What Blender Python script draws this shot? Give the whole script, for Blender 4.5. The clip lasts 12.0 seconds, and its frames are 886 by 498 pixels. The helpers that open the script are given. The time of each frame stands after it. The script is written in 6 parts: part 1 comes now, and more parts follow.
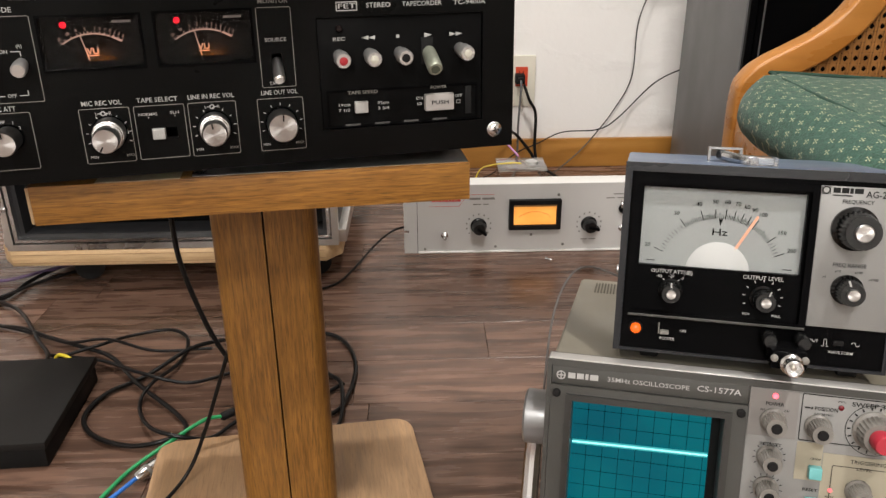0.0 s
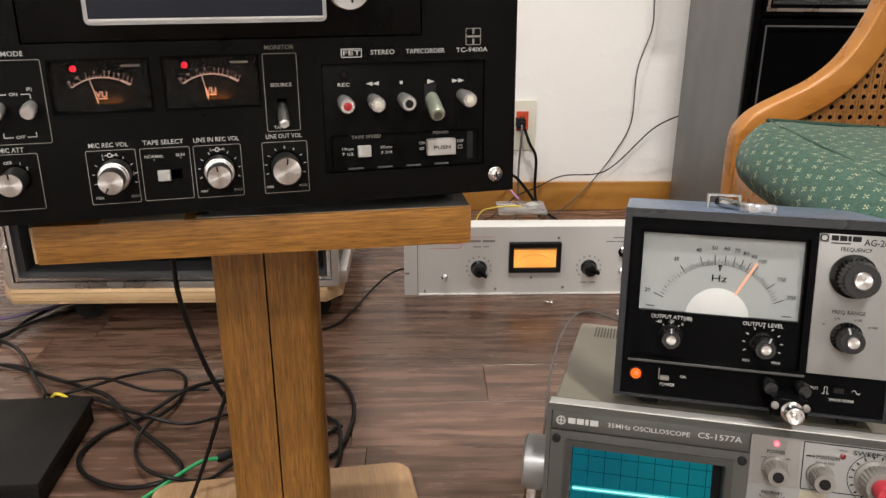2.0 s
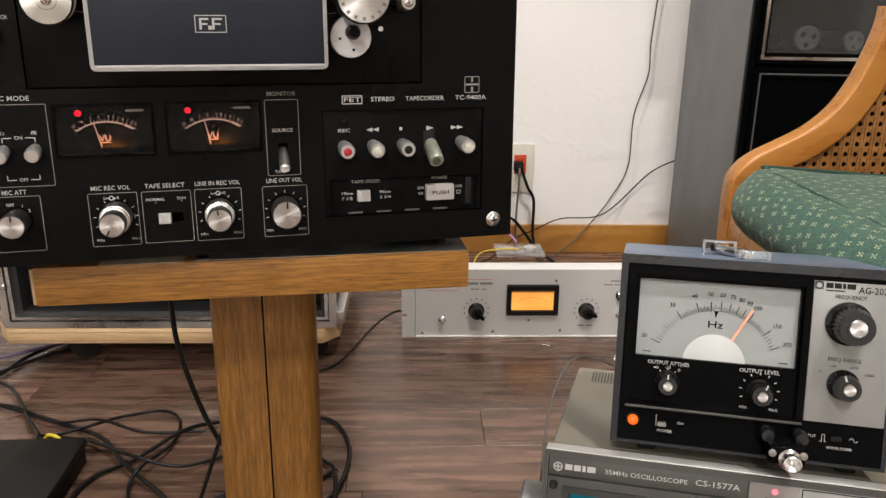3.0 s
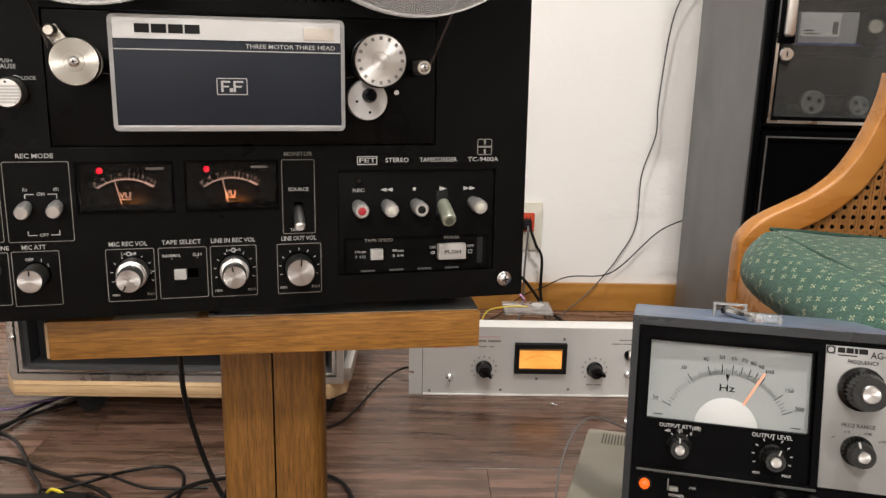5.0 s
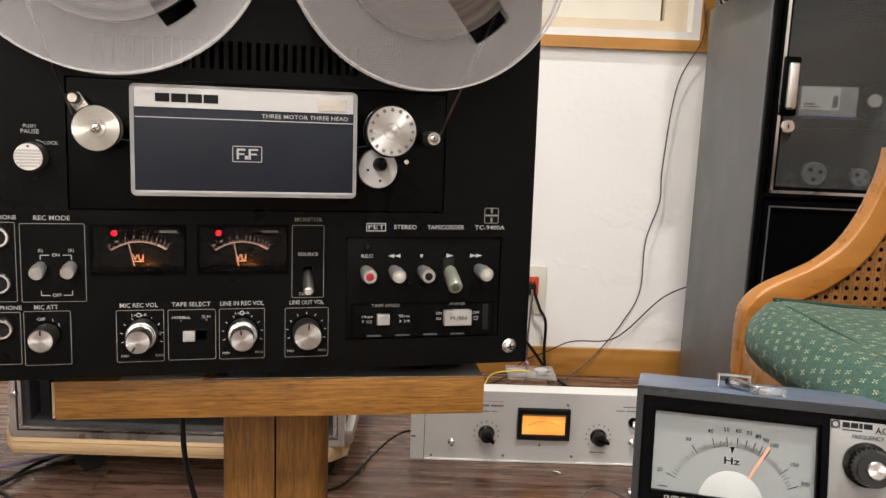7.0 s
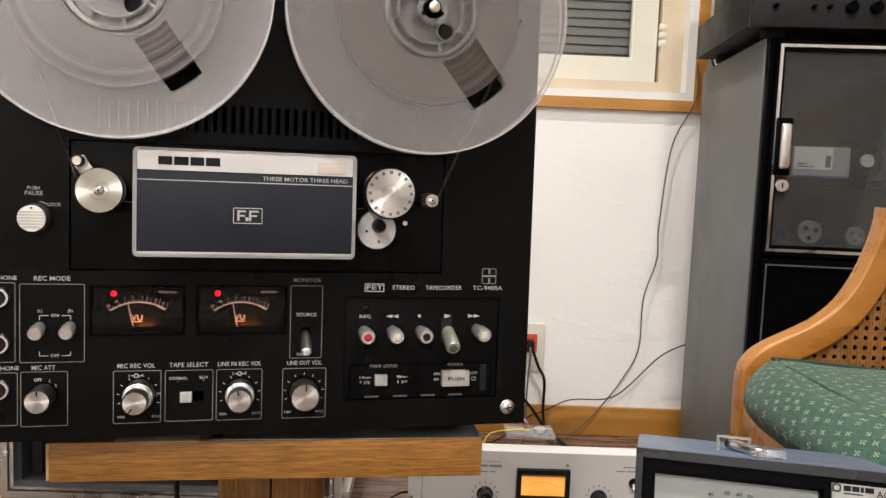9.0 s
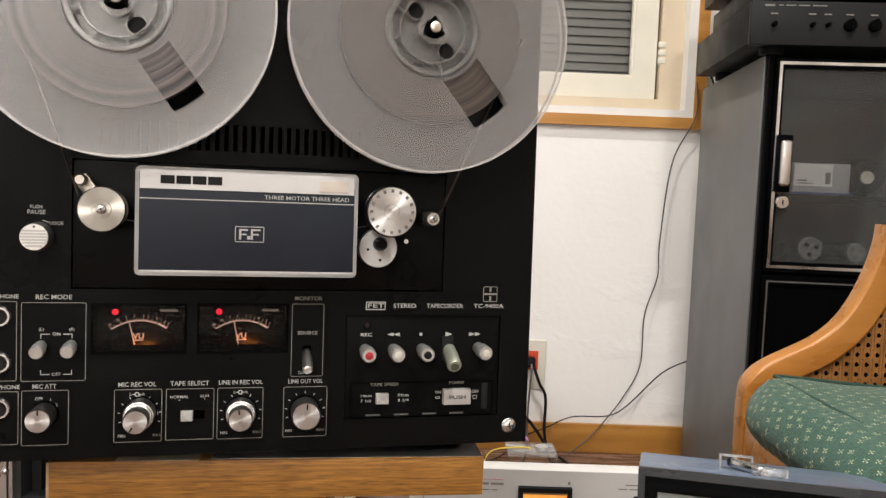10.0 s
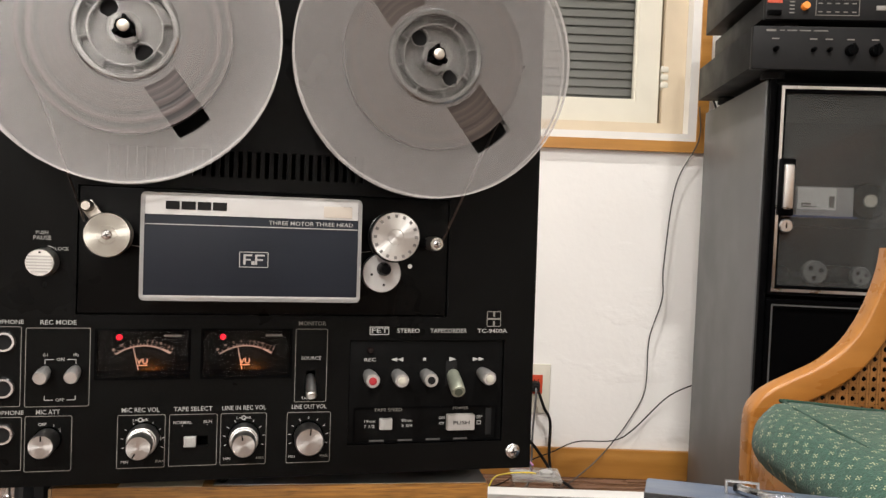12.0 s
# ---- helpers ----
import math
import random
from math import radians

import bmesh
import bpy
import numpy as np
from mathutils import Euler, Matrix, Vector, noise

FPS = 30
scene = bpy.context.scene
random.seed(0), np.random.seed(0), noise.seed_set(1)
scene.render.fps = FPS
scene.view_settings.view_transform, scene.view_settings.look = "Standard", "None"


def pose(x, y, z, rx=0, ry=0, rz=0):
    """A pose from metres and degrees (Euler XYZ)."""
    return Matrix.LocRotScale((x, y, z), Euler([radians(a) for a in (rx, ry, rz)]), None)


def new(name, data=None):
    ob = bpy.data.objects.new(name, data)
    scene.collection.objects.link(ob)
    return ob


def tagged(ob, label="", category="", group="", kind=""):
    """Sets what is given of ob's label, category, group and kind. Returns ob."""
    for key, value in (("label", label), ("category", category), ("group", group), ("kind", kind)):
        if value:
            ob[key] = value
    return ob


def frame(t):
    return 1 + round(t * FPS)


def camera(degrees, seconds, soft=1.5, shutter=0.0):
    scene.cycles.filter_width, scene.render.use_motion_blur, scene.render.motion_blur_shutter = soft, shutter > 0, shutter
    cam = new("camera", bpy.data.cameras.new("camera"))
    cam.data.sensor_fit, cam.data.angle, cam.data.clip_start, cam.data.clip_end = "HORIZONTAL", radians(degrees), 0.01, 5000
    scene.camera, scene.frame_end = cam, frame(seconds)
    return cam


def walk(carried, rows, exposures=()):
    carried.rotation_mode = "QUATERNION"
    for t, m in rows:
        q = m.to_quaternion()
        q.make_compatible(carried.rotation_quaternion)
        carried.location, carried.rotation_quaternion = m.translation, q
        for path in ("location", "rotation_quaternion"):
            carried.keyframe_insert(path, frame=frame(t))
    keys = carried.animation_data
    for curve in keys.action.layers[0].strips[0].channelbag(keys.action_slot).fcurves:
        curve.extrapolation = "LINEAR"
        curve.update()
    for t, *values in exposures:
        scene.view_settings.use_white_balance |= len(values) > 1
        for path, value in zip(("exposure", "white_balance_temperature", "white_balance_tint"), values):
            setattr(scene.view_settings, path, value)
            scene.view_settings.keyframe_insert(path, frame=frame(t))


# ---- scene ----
cam = camera(58.25, 12.0, soft=1.4)
# seconds, place, yaw, pitch, roll
PATH = [
    (0, 0.0077, 0.0104, 0.6018, -1.771, -23.546, -0.363),
    (0.5, 0.0073, 0.0098, 0.6019, -1.818, -23.181, -0.216),
    (1, 0.0070, 0.0096, 0.6025, -1.861, -22.768, -0.140),
    (1.5, 0.0064, 0.0087, 0.6033, -1.804, -21.917, 0.025),
    (2, 0.0069, 0.0084, 0.6041, -1.795, -20.572, 0.209),
    (2.5, 0.0071, 0.0074, 0.6055, -1.856, -19.100, 0.435),
    (3, 0.0068, 0.0059, 0.6074, -1.937, -17.633, 0.687),
    (5, 0.0033, 0.0022, 0.6110, -1.360, -13.646, 1.264),
    (5.5, 0.0012, -0.0002, 0.6124, -1.054, -12.849, 1.475),
    (6, 0.0013, -0.0009, 0.6128, -0.895, -11.840, 1.741),
    (6.5, 0.0012, -0.0034, 0.6149, -0.895, -10.662, 2.073),
    (7, 0.0011, -0.0042, 0.6165, -0.956, -9.296, 2.199),
    (7.5, 0.0012, -0.0048, 0.6180, -1.012, -8.034, 2.311),
    (9.5, 0.0010, -0.0083, 0.6210, -0.896, -4.658, 2.267),
    (10, 0.0007, -0.0085, 0.6218, -0.834, -4.134, 2.236),
    (10.5, 0.0005, -0.0082, 0.6221, -0.712, -3.647, 2.193),
    (11, 0.0007, -0.0086, 0.6229, -0.600, -3.202, 2.166),
    (11.5, 0.0006, -0.0089, 0.6232, -0.536, -2.805, 2.197),
    (12, 0.0009, -0.0096, 0.6230, -0.484, -2.472, 2.148),
]
walk(cam, [(t, pose(x, y, z, 90 + p, 0, a) @ pose(0, 0, 0, 0, 0, r)) for t, x, y, z, a, p, r in PATH])
scene.view_settings.exposure = 0.0

# ---- light: ceiling lamps spaced along the room, a dark evening outside ----
world = bpy.data.worlds.new("night")
world.use_nodes = True
world.node_tree.nodes["Background"].inputs[0].default_value = (0.03, 0.035, 0.05, 1)
world.node_tree.nodes["Background"].inputs[1].default_value = 0.3
scene.world = world


def ceiling_lamp(x, y, size, watts):
    data = bpy.data.lights.new("ceiling_lamp", "AREA")
    data.shape, data.size, data.energy, data.color = "DISK", size, watts, (1.0, 0.963, 0.925)
    lamp = new("ceiling_lamp", data)
    lamp.matrix_world = pose(x, y, 2.36)
    return lamp


ceiling_lamp(-0.25, 1.08, 0.08, 26)
ceiling_lamp(0.45, -0.30, 0.12, 36)
ceiling_lamp(-0.55, -1.70, 0.30, 64)
ceiling_lamp(-0.35, -3.05, 0.30, 60)


# ---- materials ----
def nodes_of(name):
    m = bpy.data.materials.new(name)
    m.use_nodes = True
    return m, m.node_tree.nodes, m.node_tree.links, m.node_tree.nodes["Principled BSDF"]


def mixed(N, L, fac, a, b, how="MIX"):
    n = N.new("ShaderNodeMix")
    n.data_type, n.blend_type = "RGBA", how
    for slot, v in ((0, fac), (6, a), (7, b)):
        if hasattr(v, "links"):
            L.new(v, n.inputs[slot])
        else:
            n.inputs[slot].default_value = v if slot == 0 else (*v, 1)
    return n.outputs[2]


def noise_out(N, L, coord, scale, detail=4, stretch=None, out=0):
    t = N.new("ShaderNodeTexNoise")
    t.inputs["Scale"].default_value, t.inputs["Detail"].default_value = scale, detail
    if stretch:
        m = N.new("ShaderNodeMapping")
        m.inputs["Scale"].default_value = stretch
        L.new(coord, m.inputs[0])
        coord = m.outputs[0]
    L.new(coord, t.inputs["Vector"])
    return t.outputs[out]


def ramp(N, L, fac, lo, hi, a=0.35, b=0.65):
    r = N.new("ShaderNodeMapRange")
    r.inputs[1].default_value, r.inputs[2].default_value, r.inputs[3].default_value, r.inputs[4].default_value = a, b, lo, hi
    L.new(fac, r.inputs[0])
    return r.outputs[0]


def bumped(N, L, B, height, strength, distance=0.001):
    b = N.new("ShaderNodeBump")
    b.inputs["Strength"].default_value, b.inputs["Distance"].default_value = strength, distance
    L.new(height, b.inputs["Height"])
    L.new(b.outputs[0], B.inputs["Normal"])


def surface(name, col, rough=0.5, metal=0.0, var=0.12, scale=12, bump=0.1, fine=300, dist=0.0004, stretch=None, spec=0.5, coat=0.0):
    """A painted, moulded or metal surface: two scales of variation in colour, gloss and relief."""
    m, N, L, B = nodes_of(name)
    c = N.new("ShaderNodeTexCoord").outputs["Object"]
    big, small = noise_out(N, L, c, scale), noise_out(N, L, c, fine, 3, stretch)
    dark, light = [max(0, v * (1 - var)) for v in col], [min(1, v * (1 + var)) for v in col]
    L.new(mixed(N, L, ramp(N, L, big, 0, 1), dark, light), B.inputs["Base Color"])
    L.new(ramp(N, L, big, max(0.03, rough * 0.8), min(1, rough * 1.2)), B.inputs["Roughness"])
    B.inputs["Metallic"].default_value = metal
    B.inputs["Specular IOR Level"].default_value = spec
    B.inputs["Coat Weight"].default_value = coat
    if bump:
        bumped(N, L, B, small, bump, dist)
    return m


def timber(name, a, b, along=(1, 14, 14), scale=6.0, rough=0.4, per_piece=False, pores=0.35, spec=0.5):
    """Sawn wood with the grain along one axis."""
    m, N, L, B = nodes_of(name)
    c = N.new("ShaderNodeTexCoord").outputs["Object"]
    if per_piece:
        info = N.new("ShaderNodeObjectInfo")
        add = N.new("ShaderNodeVectorMath")
        add.operation = "MULTIPLY_ADD"
        add.inputs[1].default_value = (1, 1, 1)
        spread = N.new("ShaderNodeVectorMath")
        spread.operation = "SCALE"
        spread.inputs[0].default_value = (13, 7, 5)
        L.new(info.outputs["Random"], spread.inputs["Scale"])
        L.new(c, add.inputs[0])
        L.new(spread.outputs[0], add.inputs[2])
        c = add.outputs[0]
    grain = noise_out(N, L, c, scale, 6, along)
    fine = noise_out(N, L, c, scale * 2.6, 3, along)
    wide = noise_out(N, L, c, scale * 0.35, 2, along)
    col = mixed(N, L, ramp(N, L, grain, 0, 1, 0.3, 0.7), a, b)
    col = mixed(N, L, ramp(N, L, fine, 0, pores, 0.5, 0.72), col, [v * 0.35 for v in a])
    col = mixed(N, L, ramp(N, L, wide, 0, 0.35), col, [v * 0.6 for v in b])
    if per_piece:
        r = ramp(N, L, info.outputs["Random"], 0.0, 0.55, 0, 1)
        col = mixed(N, L, r, col, [v * 0.42 for v in a])
    L.new(col, B.inputs["Base Color"])
    L.new(ramp(N, L, grain, rough * 0.8, rough * 1.3), B.inputs["Roughness"])
    B.inputs["Specular IOR Level"].default_value = spec
    bumped(N, L, B, fine, 0.25, 0.0004)
    return m


def clear(name, tint, keep, rough=0.08, gloss=0.12, edge=0.8):
    """Thin plastic or glass: lets most light straight through, with a tint and a sheen."""
    m, N, L, B = nodes_of(name)
    out = N["Material Output"]
    tr, df, gl = N.new("ShaderNodeBsdfTransparent"), N.new("ShaderNodeBsdfDiffuse"), N.new("ShaderNodeBsdfGlossy")
    fr = N.new("ShaderNodeFresnel")
    fr.inputs[0].default_value = 1.45
    mul = N.new("ShaderNodeMath")
    mul.operation = "MULTIPLY_ADD"
    mul.inputs[1].default_value, mul.inputs[2].default_value = edge, gloss
    L.new(fr.outputs[0], mul.inputs[0])
    df.inputs[0].default_value, gl.inputs["Roughness"].default_value = (*tint, 1), rough
    m1, m2 = N.new("ShaderNodeMixShader"), N.new("ShaderNodeMixShader")
    m1.inputs[0].default_value = 1 - keep
    L.new(tr.outputs[0], m1.inputs[1]), L.new(df.outputs[0], m1.inputs[2])
    L.new(mul.outputs[0], m2.inputs[0]), L.new(m1.outputs[0], m2.inputs[1]), L.new(gl.outputs[0], m2.inputs[2])
    L.new(m2.outputs[0], out.inputs[0])
    return m


def glow(name, col, strength, body=(0.2, 0.2, 0.2)):
    m, N, L, B = nodes_of(name)
    B.inputs["Base Color"].default_value = (*body, 1)
    B.inputs["Emission Color"].default_value = (*col, 1)
    B.inputs["Emission Strength"].default_value = strength
    return m



def trowelled_plaster():
    """White plaster with scattered trowel ridges and a fine grain."""
    m, N, L, B = nodes_of("trowelled_plaster")
    c = N.new("ShaderNodeTexCoord").outputs["Object"]
    L.new(mixed(N, L, ramp(N, L, noise_out(N, L, c, 2.5), 0, 1), (0.83, 0.813, 0.785), (0.87, 0.853, 0.825)), B.inputs["Base Color"])
    B.inputs["Roughness"].default_value = 0.8
    ridge = ramp(N, L, noise_out(N, L, c, 5, 5, (1, 1, 1.9)), 0, 1, 0.56, 0.74)
    grain = noise_out(N, L, c, 60, 3)
    add = N.new("ShaderNodeMath")
    add.operation = "MULTIPLY_ADD"
    add.inputs[1].default_value = 0.35
    L.new(grain, add.inputs[0]), L.new(ridge, add.inputs[2])
    bumped(N, L, B, add.outputs[0], 0.42, 0.004)
    return m


PLASTER = trowelled_plaster()
CEILING = surface("ceiling_paint", (0.8, 0.79, 0.76), 0.8, var=0.02)
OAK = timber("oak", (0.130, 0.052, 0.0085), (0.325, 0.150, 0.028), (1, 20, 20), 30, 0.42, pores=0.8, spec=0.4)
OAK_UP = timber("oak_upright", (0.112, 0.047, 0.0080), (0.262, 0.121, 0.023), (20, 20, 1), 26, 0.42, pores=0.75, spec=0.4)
BIRCH = timber("birch_ply", (0.44, 0.29, 0.15), (0.60, 0.42, 0.23), (1, 14, 14), 12, 0.5, pores=0.15)
BASEPLY = timber("base_veneer", (0.30, 0.178, 0.088), (0.44, 0.275, 0.148), (14, 1, 14), 22, 0.5, pores=0.35)
WALNUT = timber("walnut_floor", (0.046, 0.0245, 0.0165), (0.310, 0.180, 0.126), (1, 9, 9), 7, 0.25, per_piece=True, pores=0.5)
HONEY = timber("honey_wood", (0.40, 0.175, 0.032), (0.52, 0.25, 0.055), (1, 10, 10), 4, 0.35, pores=0.12)
BEECH = timber("stained_beech", (0.33, 0.125, 0.022), (0.45, 0.190, 0.040), (2, 8, 8), 4, 0.28, pores=0.1)
BLACK = surface("black_enamel", (0.0024, 0.0024, 0.0023), 0.32, var=0.15, bump=0.10, fine=900, dist=0.0002, spec=0.075)
BLACK_GLOSS = surface("black_plastic", (0.0022, 0.0022, 0.0024), 0.14, var=0.1, bump=0.03, spec=0.02)
DARK = surface("dark_rubber", (0.007, 0.0066, 0.0066), 0.6, var=0.2, spec=0.15)
CABLE = surface("cable_rubber", (0.006, 0.0056, 0.0056), 0.36, var=0.2, spec=0.22)
ALU = surface("brushed_aluminium", (0.62, 0.61, 0.59), 0.3, 1.0, var=0.06, fine=500, bump=0.15, stretch=(1, 30, 1))


def turned_metal(name, col, rough):
    """Aluminium faced on a lathe: the sheen runs round the axis."""
    m, N, L, B = nodes_of(name)
    c = N.new("ShaderNodeTexCoord").outputs["Object"]
    L.new(mixed(N, L, ramp(N, L, noise_out(N, L, c, 60), 0, 1), [v * 0.9 for v in col], col), B.inputs["Base Color"])
    B.inputs["Metallic"].default_value, B.inputs["Roughness"].default_value, B.inputs["Anisotropic"].default_value = 1.0, rough, 0.85
    t = N.new("ShaderNodeTangent")
    t.direction_type, t.axis = "RADIAL", "Y"
    L.new(t.outputs[0], B.inputs["Tangent"])
    return m


TURNED = turned_metal("turned_aluminium", (0.50, 0.49, 0.478), 0.36)
STEEL = surface("bright_steel", (0.6, 0.6, 0.6), 0.22, 1.0, var=0.08, bump=0.05)
SILVER = surface("silver_paint", (0.50, 0.49, 0.47), 0.38, 0.35, var=0.05, scale=8, fine=700, bump=0.1)
GREY_PANEL = surface("light_grey_panel", (0.195, 0.193, 0.185), 0.45, 0.25, var=0.05, fine=800, bump=0.1)
KNOB_BLACK = surface("moulded_black_knob", (0.006, 0.006, 0.006), 0.2, var=0.15, bump=0.03, spec=0.35)
WHITE = surface("white_print", (0.34, 0.338, 0.325), 0.55, var=0.04, bump=0)
DIM = surface("worn_print", (0.17, 0.162, 0.145), 0.6, var=0.2, scale=90, bump=0)
INK = surface("black_print", (0.010, 0.010, 0.010), 0.6, var=0.1, bump=0, spec=0.1)
RED_INK = surface("red_print", (0.50, 0.05, 0.05), 0.5, var=0.05, bump=0)
CREAM = surface("cream_plastic", (0.68, 0.65, 0.55), 0.4, var=0.03, bump=0.05)
WHITE_PAINT = surface("white_gloss_paint", (0.78, 0.77, 0.74), 0.35, var=0.02, bump=0.05)
GREY_CAB = surface("grey_laminate", (0.118, 0.119, 0.119), 0.5, var=0.06, scale=5, bump=0.1, fine=600)
BLUEGREY = surface("blue_hammered_steel", (0.12, 0.16, 0.235), 0.38, 0.25, var=0.1, bump=0.35, fine=420, dist=0.0005)
NAVY = surface("navy_face", (0.0105, 0.0130, 0.0195), 0.5, var=0.08, bump=0.08, spec=0.2)
TAPE = surface("brown_tape", (0.060, 0.040, 0.030), 0.34, var=0.2, scale=60, bump=0.3, fine=900)
REEL = clear("smoky_reel_plastic", (0.42, 0.40, 0.392), 0.89, 0.26, 0.010, 0.45)
HUB_EDGE = clear("hub_moulding", (0.62, 0.61, 0.60), 0.91, 0.05, 0.10)
HUB = clear("clear_hub_plastic", (0.66, 0.65, 0.63), 0.9, 0.06, 0.03)
PANE = clear("window_pane", (0.01, 0.01, 0.01), 0.97, 0.02, 0.0, 0.14)
SMOKED = clear("smoked_glass", (0.060, 0.062, 0.060), 0.58, 0.03, 0.012, 0.3)


def wound_tape(name, lo, hi):
    """Wound tape seen edge-on: rings of slightly different brown."""
    m, N, L, B = nodes_of(name)
    c = N.new("ShaderNodeTexCoord").outputs["Object"]
    flat = N.new("ShaderNodeVectorMath")
    flat.operation = "MULTIPLY"
    flat.inputs[1].default_value = (1, 0, 1)
    L.new(c, flat.inputs[0])
    far = N.new("ShaderNodeVectorMath")
    far.operation = "LENGTH"
    L.new(flat.outputs[0], far.inputs[0])
    t = N.new("ShaderNodeTexNoise")
    t.noise_dimensions = "1D"
    t.inputs["Scale"].default_value, t.inputs["Detail"].default_value = 260, 5
    L.new(far.outputs["Value"], t.inputs["W"])
    L.new(mixed(N, L, ramp(N, L, t.outputs[0], 0, 1, 0.38, 0.62), lo, hi), B.inputs["Base Color"])
    B.inputs["Roughness"].default_value = 0.38
    bumped(N, L, B, t.outputs[0], 0.4, 0.0006)
    return m


WOUND = wound_tape("wound_tape", (0.012, 0.009, 0.009), (0.085, 0.064, 0.061))
WOUND_EVEN = wound_tape("even_wound_tape", (0.020, 0.0135, 0.011), (0.050, 0.036, 0.029))


# ---- mesh helpers ----
def part(name, bm, material, parent=None, label="", at=None, smooth=35):
    """Links a bmesh as one mesh object under a thing or under a part."""
    me = bpy.data.meshes.new(name)
    bmesh.ops.recalc_face_normals(bm, faces=bm.faces)
    bm.to_mesh(me)
    bm.free()
    me.materials.append(material)
    if smooth:
        me.shade_smooth()
        me.set_sharp_from_angle(angle=radians(smooth))
    ob = new(name, me)
    ob.parent = parent
    if at is not None:
        ob.matrix_basis = at
    if label:
        ob["label"] = label
    return ob


def thing(name, m, label, category, group="", kind=""):
    ob = new(name)
    ob.empty_display_size = 0.05
    ob.matrix_basis = m
    return tagged(ob, label, category, group, kind)


def box(x0, x1, y0, y1, z0, z1, bevel=0.0, seg=2, bm=None, m=None):
    bm = bm or bmesh.new()
    t = bmesh.new()
    bmesh.ops.create_cube(t, size=1)
    for v in t.verts:
        v.co = Vector(((x0 + x1) / 2 + v.co.x * (x1 - x0), (y0 + y1) / 2 + v.co.y * (y1 - y0), (z0 + z1) / 2 + v.co.z * (z1 - z0)))
    if bevel:
        bmesh.ops.bevel(t, geom=t.edges[:], offset=bevel, segments=seg, affect="EDGES", profile=0.6, clamp_overlap=True)
    if m is not None:
        t.transform(m)
    add_to(bm, t)
    return bm


def add_to(bm, t):
    made = [bm.verts.new(v.co) for v in t.verts]
    t.verts.index_update()
    for f in t.faces:
        bm.faces.new([made[v.index] for v in f.verts])
    t.free()


def lathe(profile, seg=32, bm=None, m=None, ripple=None, hollow=False):
    """Turns (radius, reach) pairs round the axis that points out of a panel (-y). ripple: grip of (count, depth, from, to) reaches."""
    bm = bm or bmesh.new()
    rings = []
    for r, d in profile:
        ring = []
        for i in range(seg):
            a = 2 * math.pi * i / seg
            k = r
            if ripple and ripple[2] <= d <= ripple[3] and i % 2:
                k = r - ripple[1]
            p = Vector((k * math.cos(a), -d, k * math.sin(a)))
            ring.append(bm.verts.new(m @ p if m is not None else p))
        rings.append(ring)
    for a, b in zip(rings, rings[1:]):
        for i in range(seg):
            bm.faces.new((a[i], a[(i + 1) % seg], b[(i + 1) % seg], b[i]))
    if hollow:
        for i in range(seg):
            bm.faces.new((rings[-1][i], rings[-1][(i + 1) % seg], rings[0][(i + 1) % seg], rings[0][i]))
        return bm
    bm.faces.new(rings[0])
    bm.faces.new(rings[-1][::-1])
    return bm


def spline(pts, per=8):
    pts = [Vector(p) for p in pts]
    ext = [pts[0] * 2 - pts[1], *pts, pts[-1] * 2 - pts[-2]]
    out = []
    for a, b, c, d in zip(ext, ext[1:], ext[2:], ext[3:]):
        for i in range(per):
            t = i / per
            out.append(0.5 * (2 * b + (c - a) * t + (2 * a - 5 * b + 4 * c - d) * t * t + (3 * b - a - 3 * c + d) * t ** 3))
    return out + [pts[-1]]


def sweep(pts, section, bm=None, up=(0, 0, 1)):
    """Carries a closed section of (side, up) pairs along a line of points."""
    bm = bm or bmesh.new()
    rings = []
    last = Vector(up)
    for i, p in enumerate(pts):
        d = (pts[min(i + 1, len(pts) - 1)] - pts[max(i - 1, 0)]).normalized()
        side = d.cross(last)
        if side.length < 1e-4:
            side = d.orthogonal()
        side.normalize()
        last = side.cross(d).normalized()
        rings.append([bm.verts.new(p + side * a + last * b) for a, b in section])
    n = len(section)
    for a, b in zip(rings, rings[1:]):
        for i in range(n):
            bm.faces.new((a[i], a[(i + 1) % n], b[(i + 1) % n], b[i]))
    bm.faces.new(rings[0])
    bm.faces.new(rings[-1][::-1])
    return bm


def tube(pts, r, per=8, seg=8, bm=None):
    ring = [(r * math.cos(2 * math.pi * i / seg), r * math.sin(2 * math.pi * i / seg)) for i in range(seg)]
    return sweep(spline(pts, per), ring, bm)


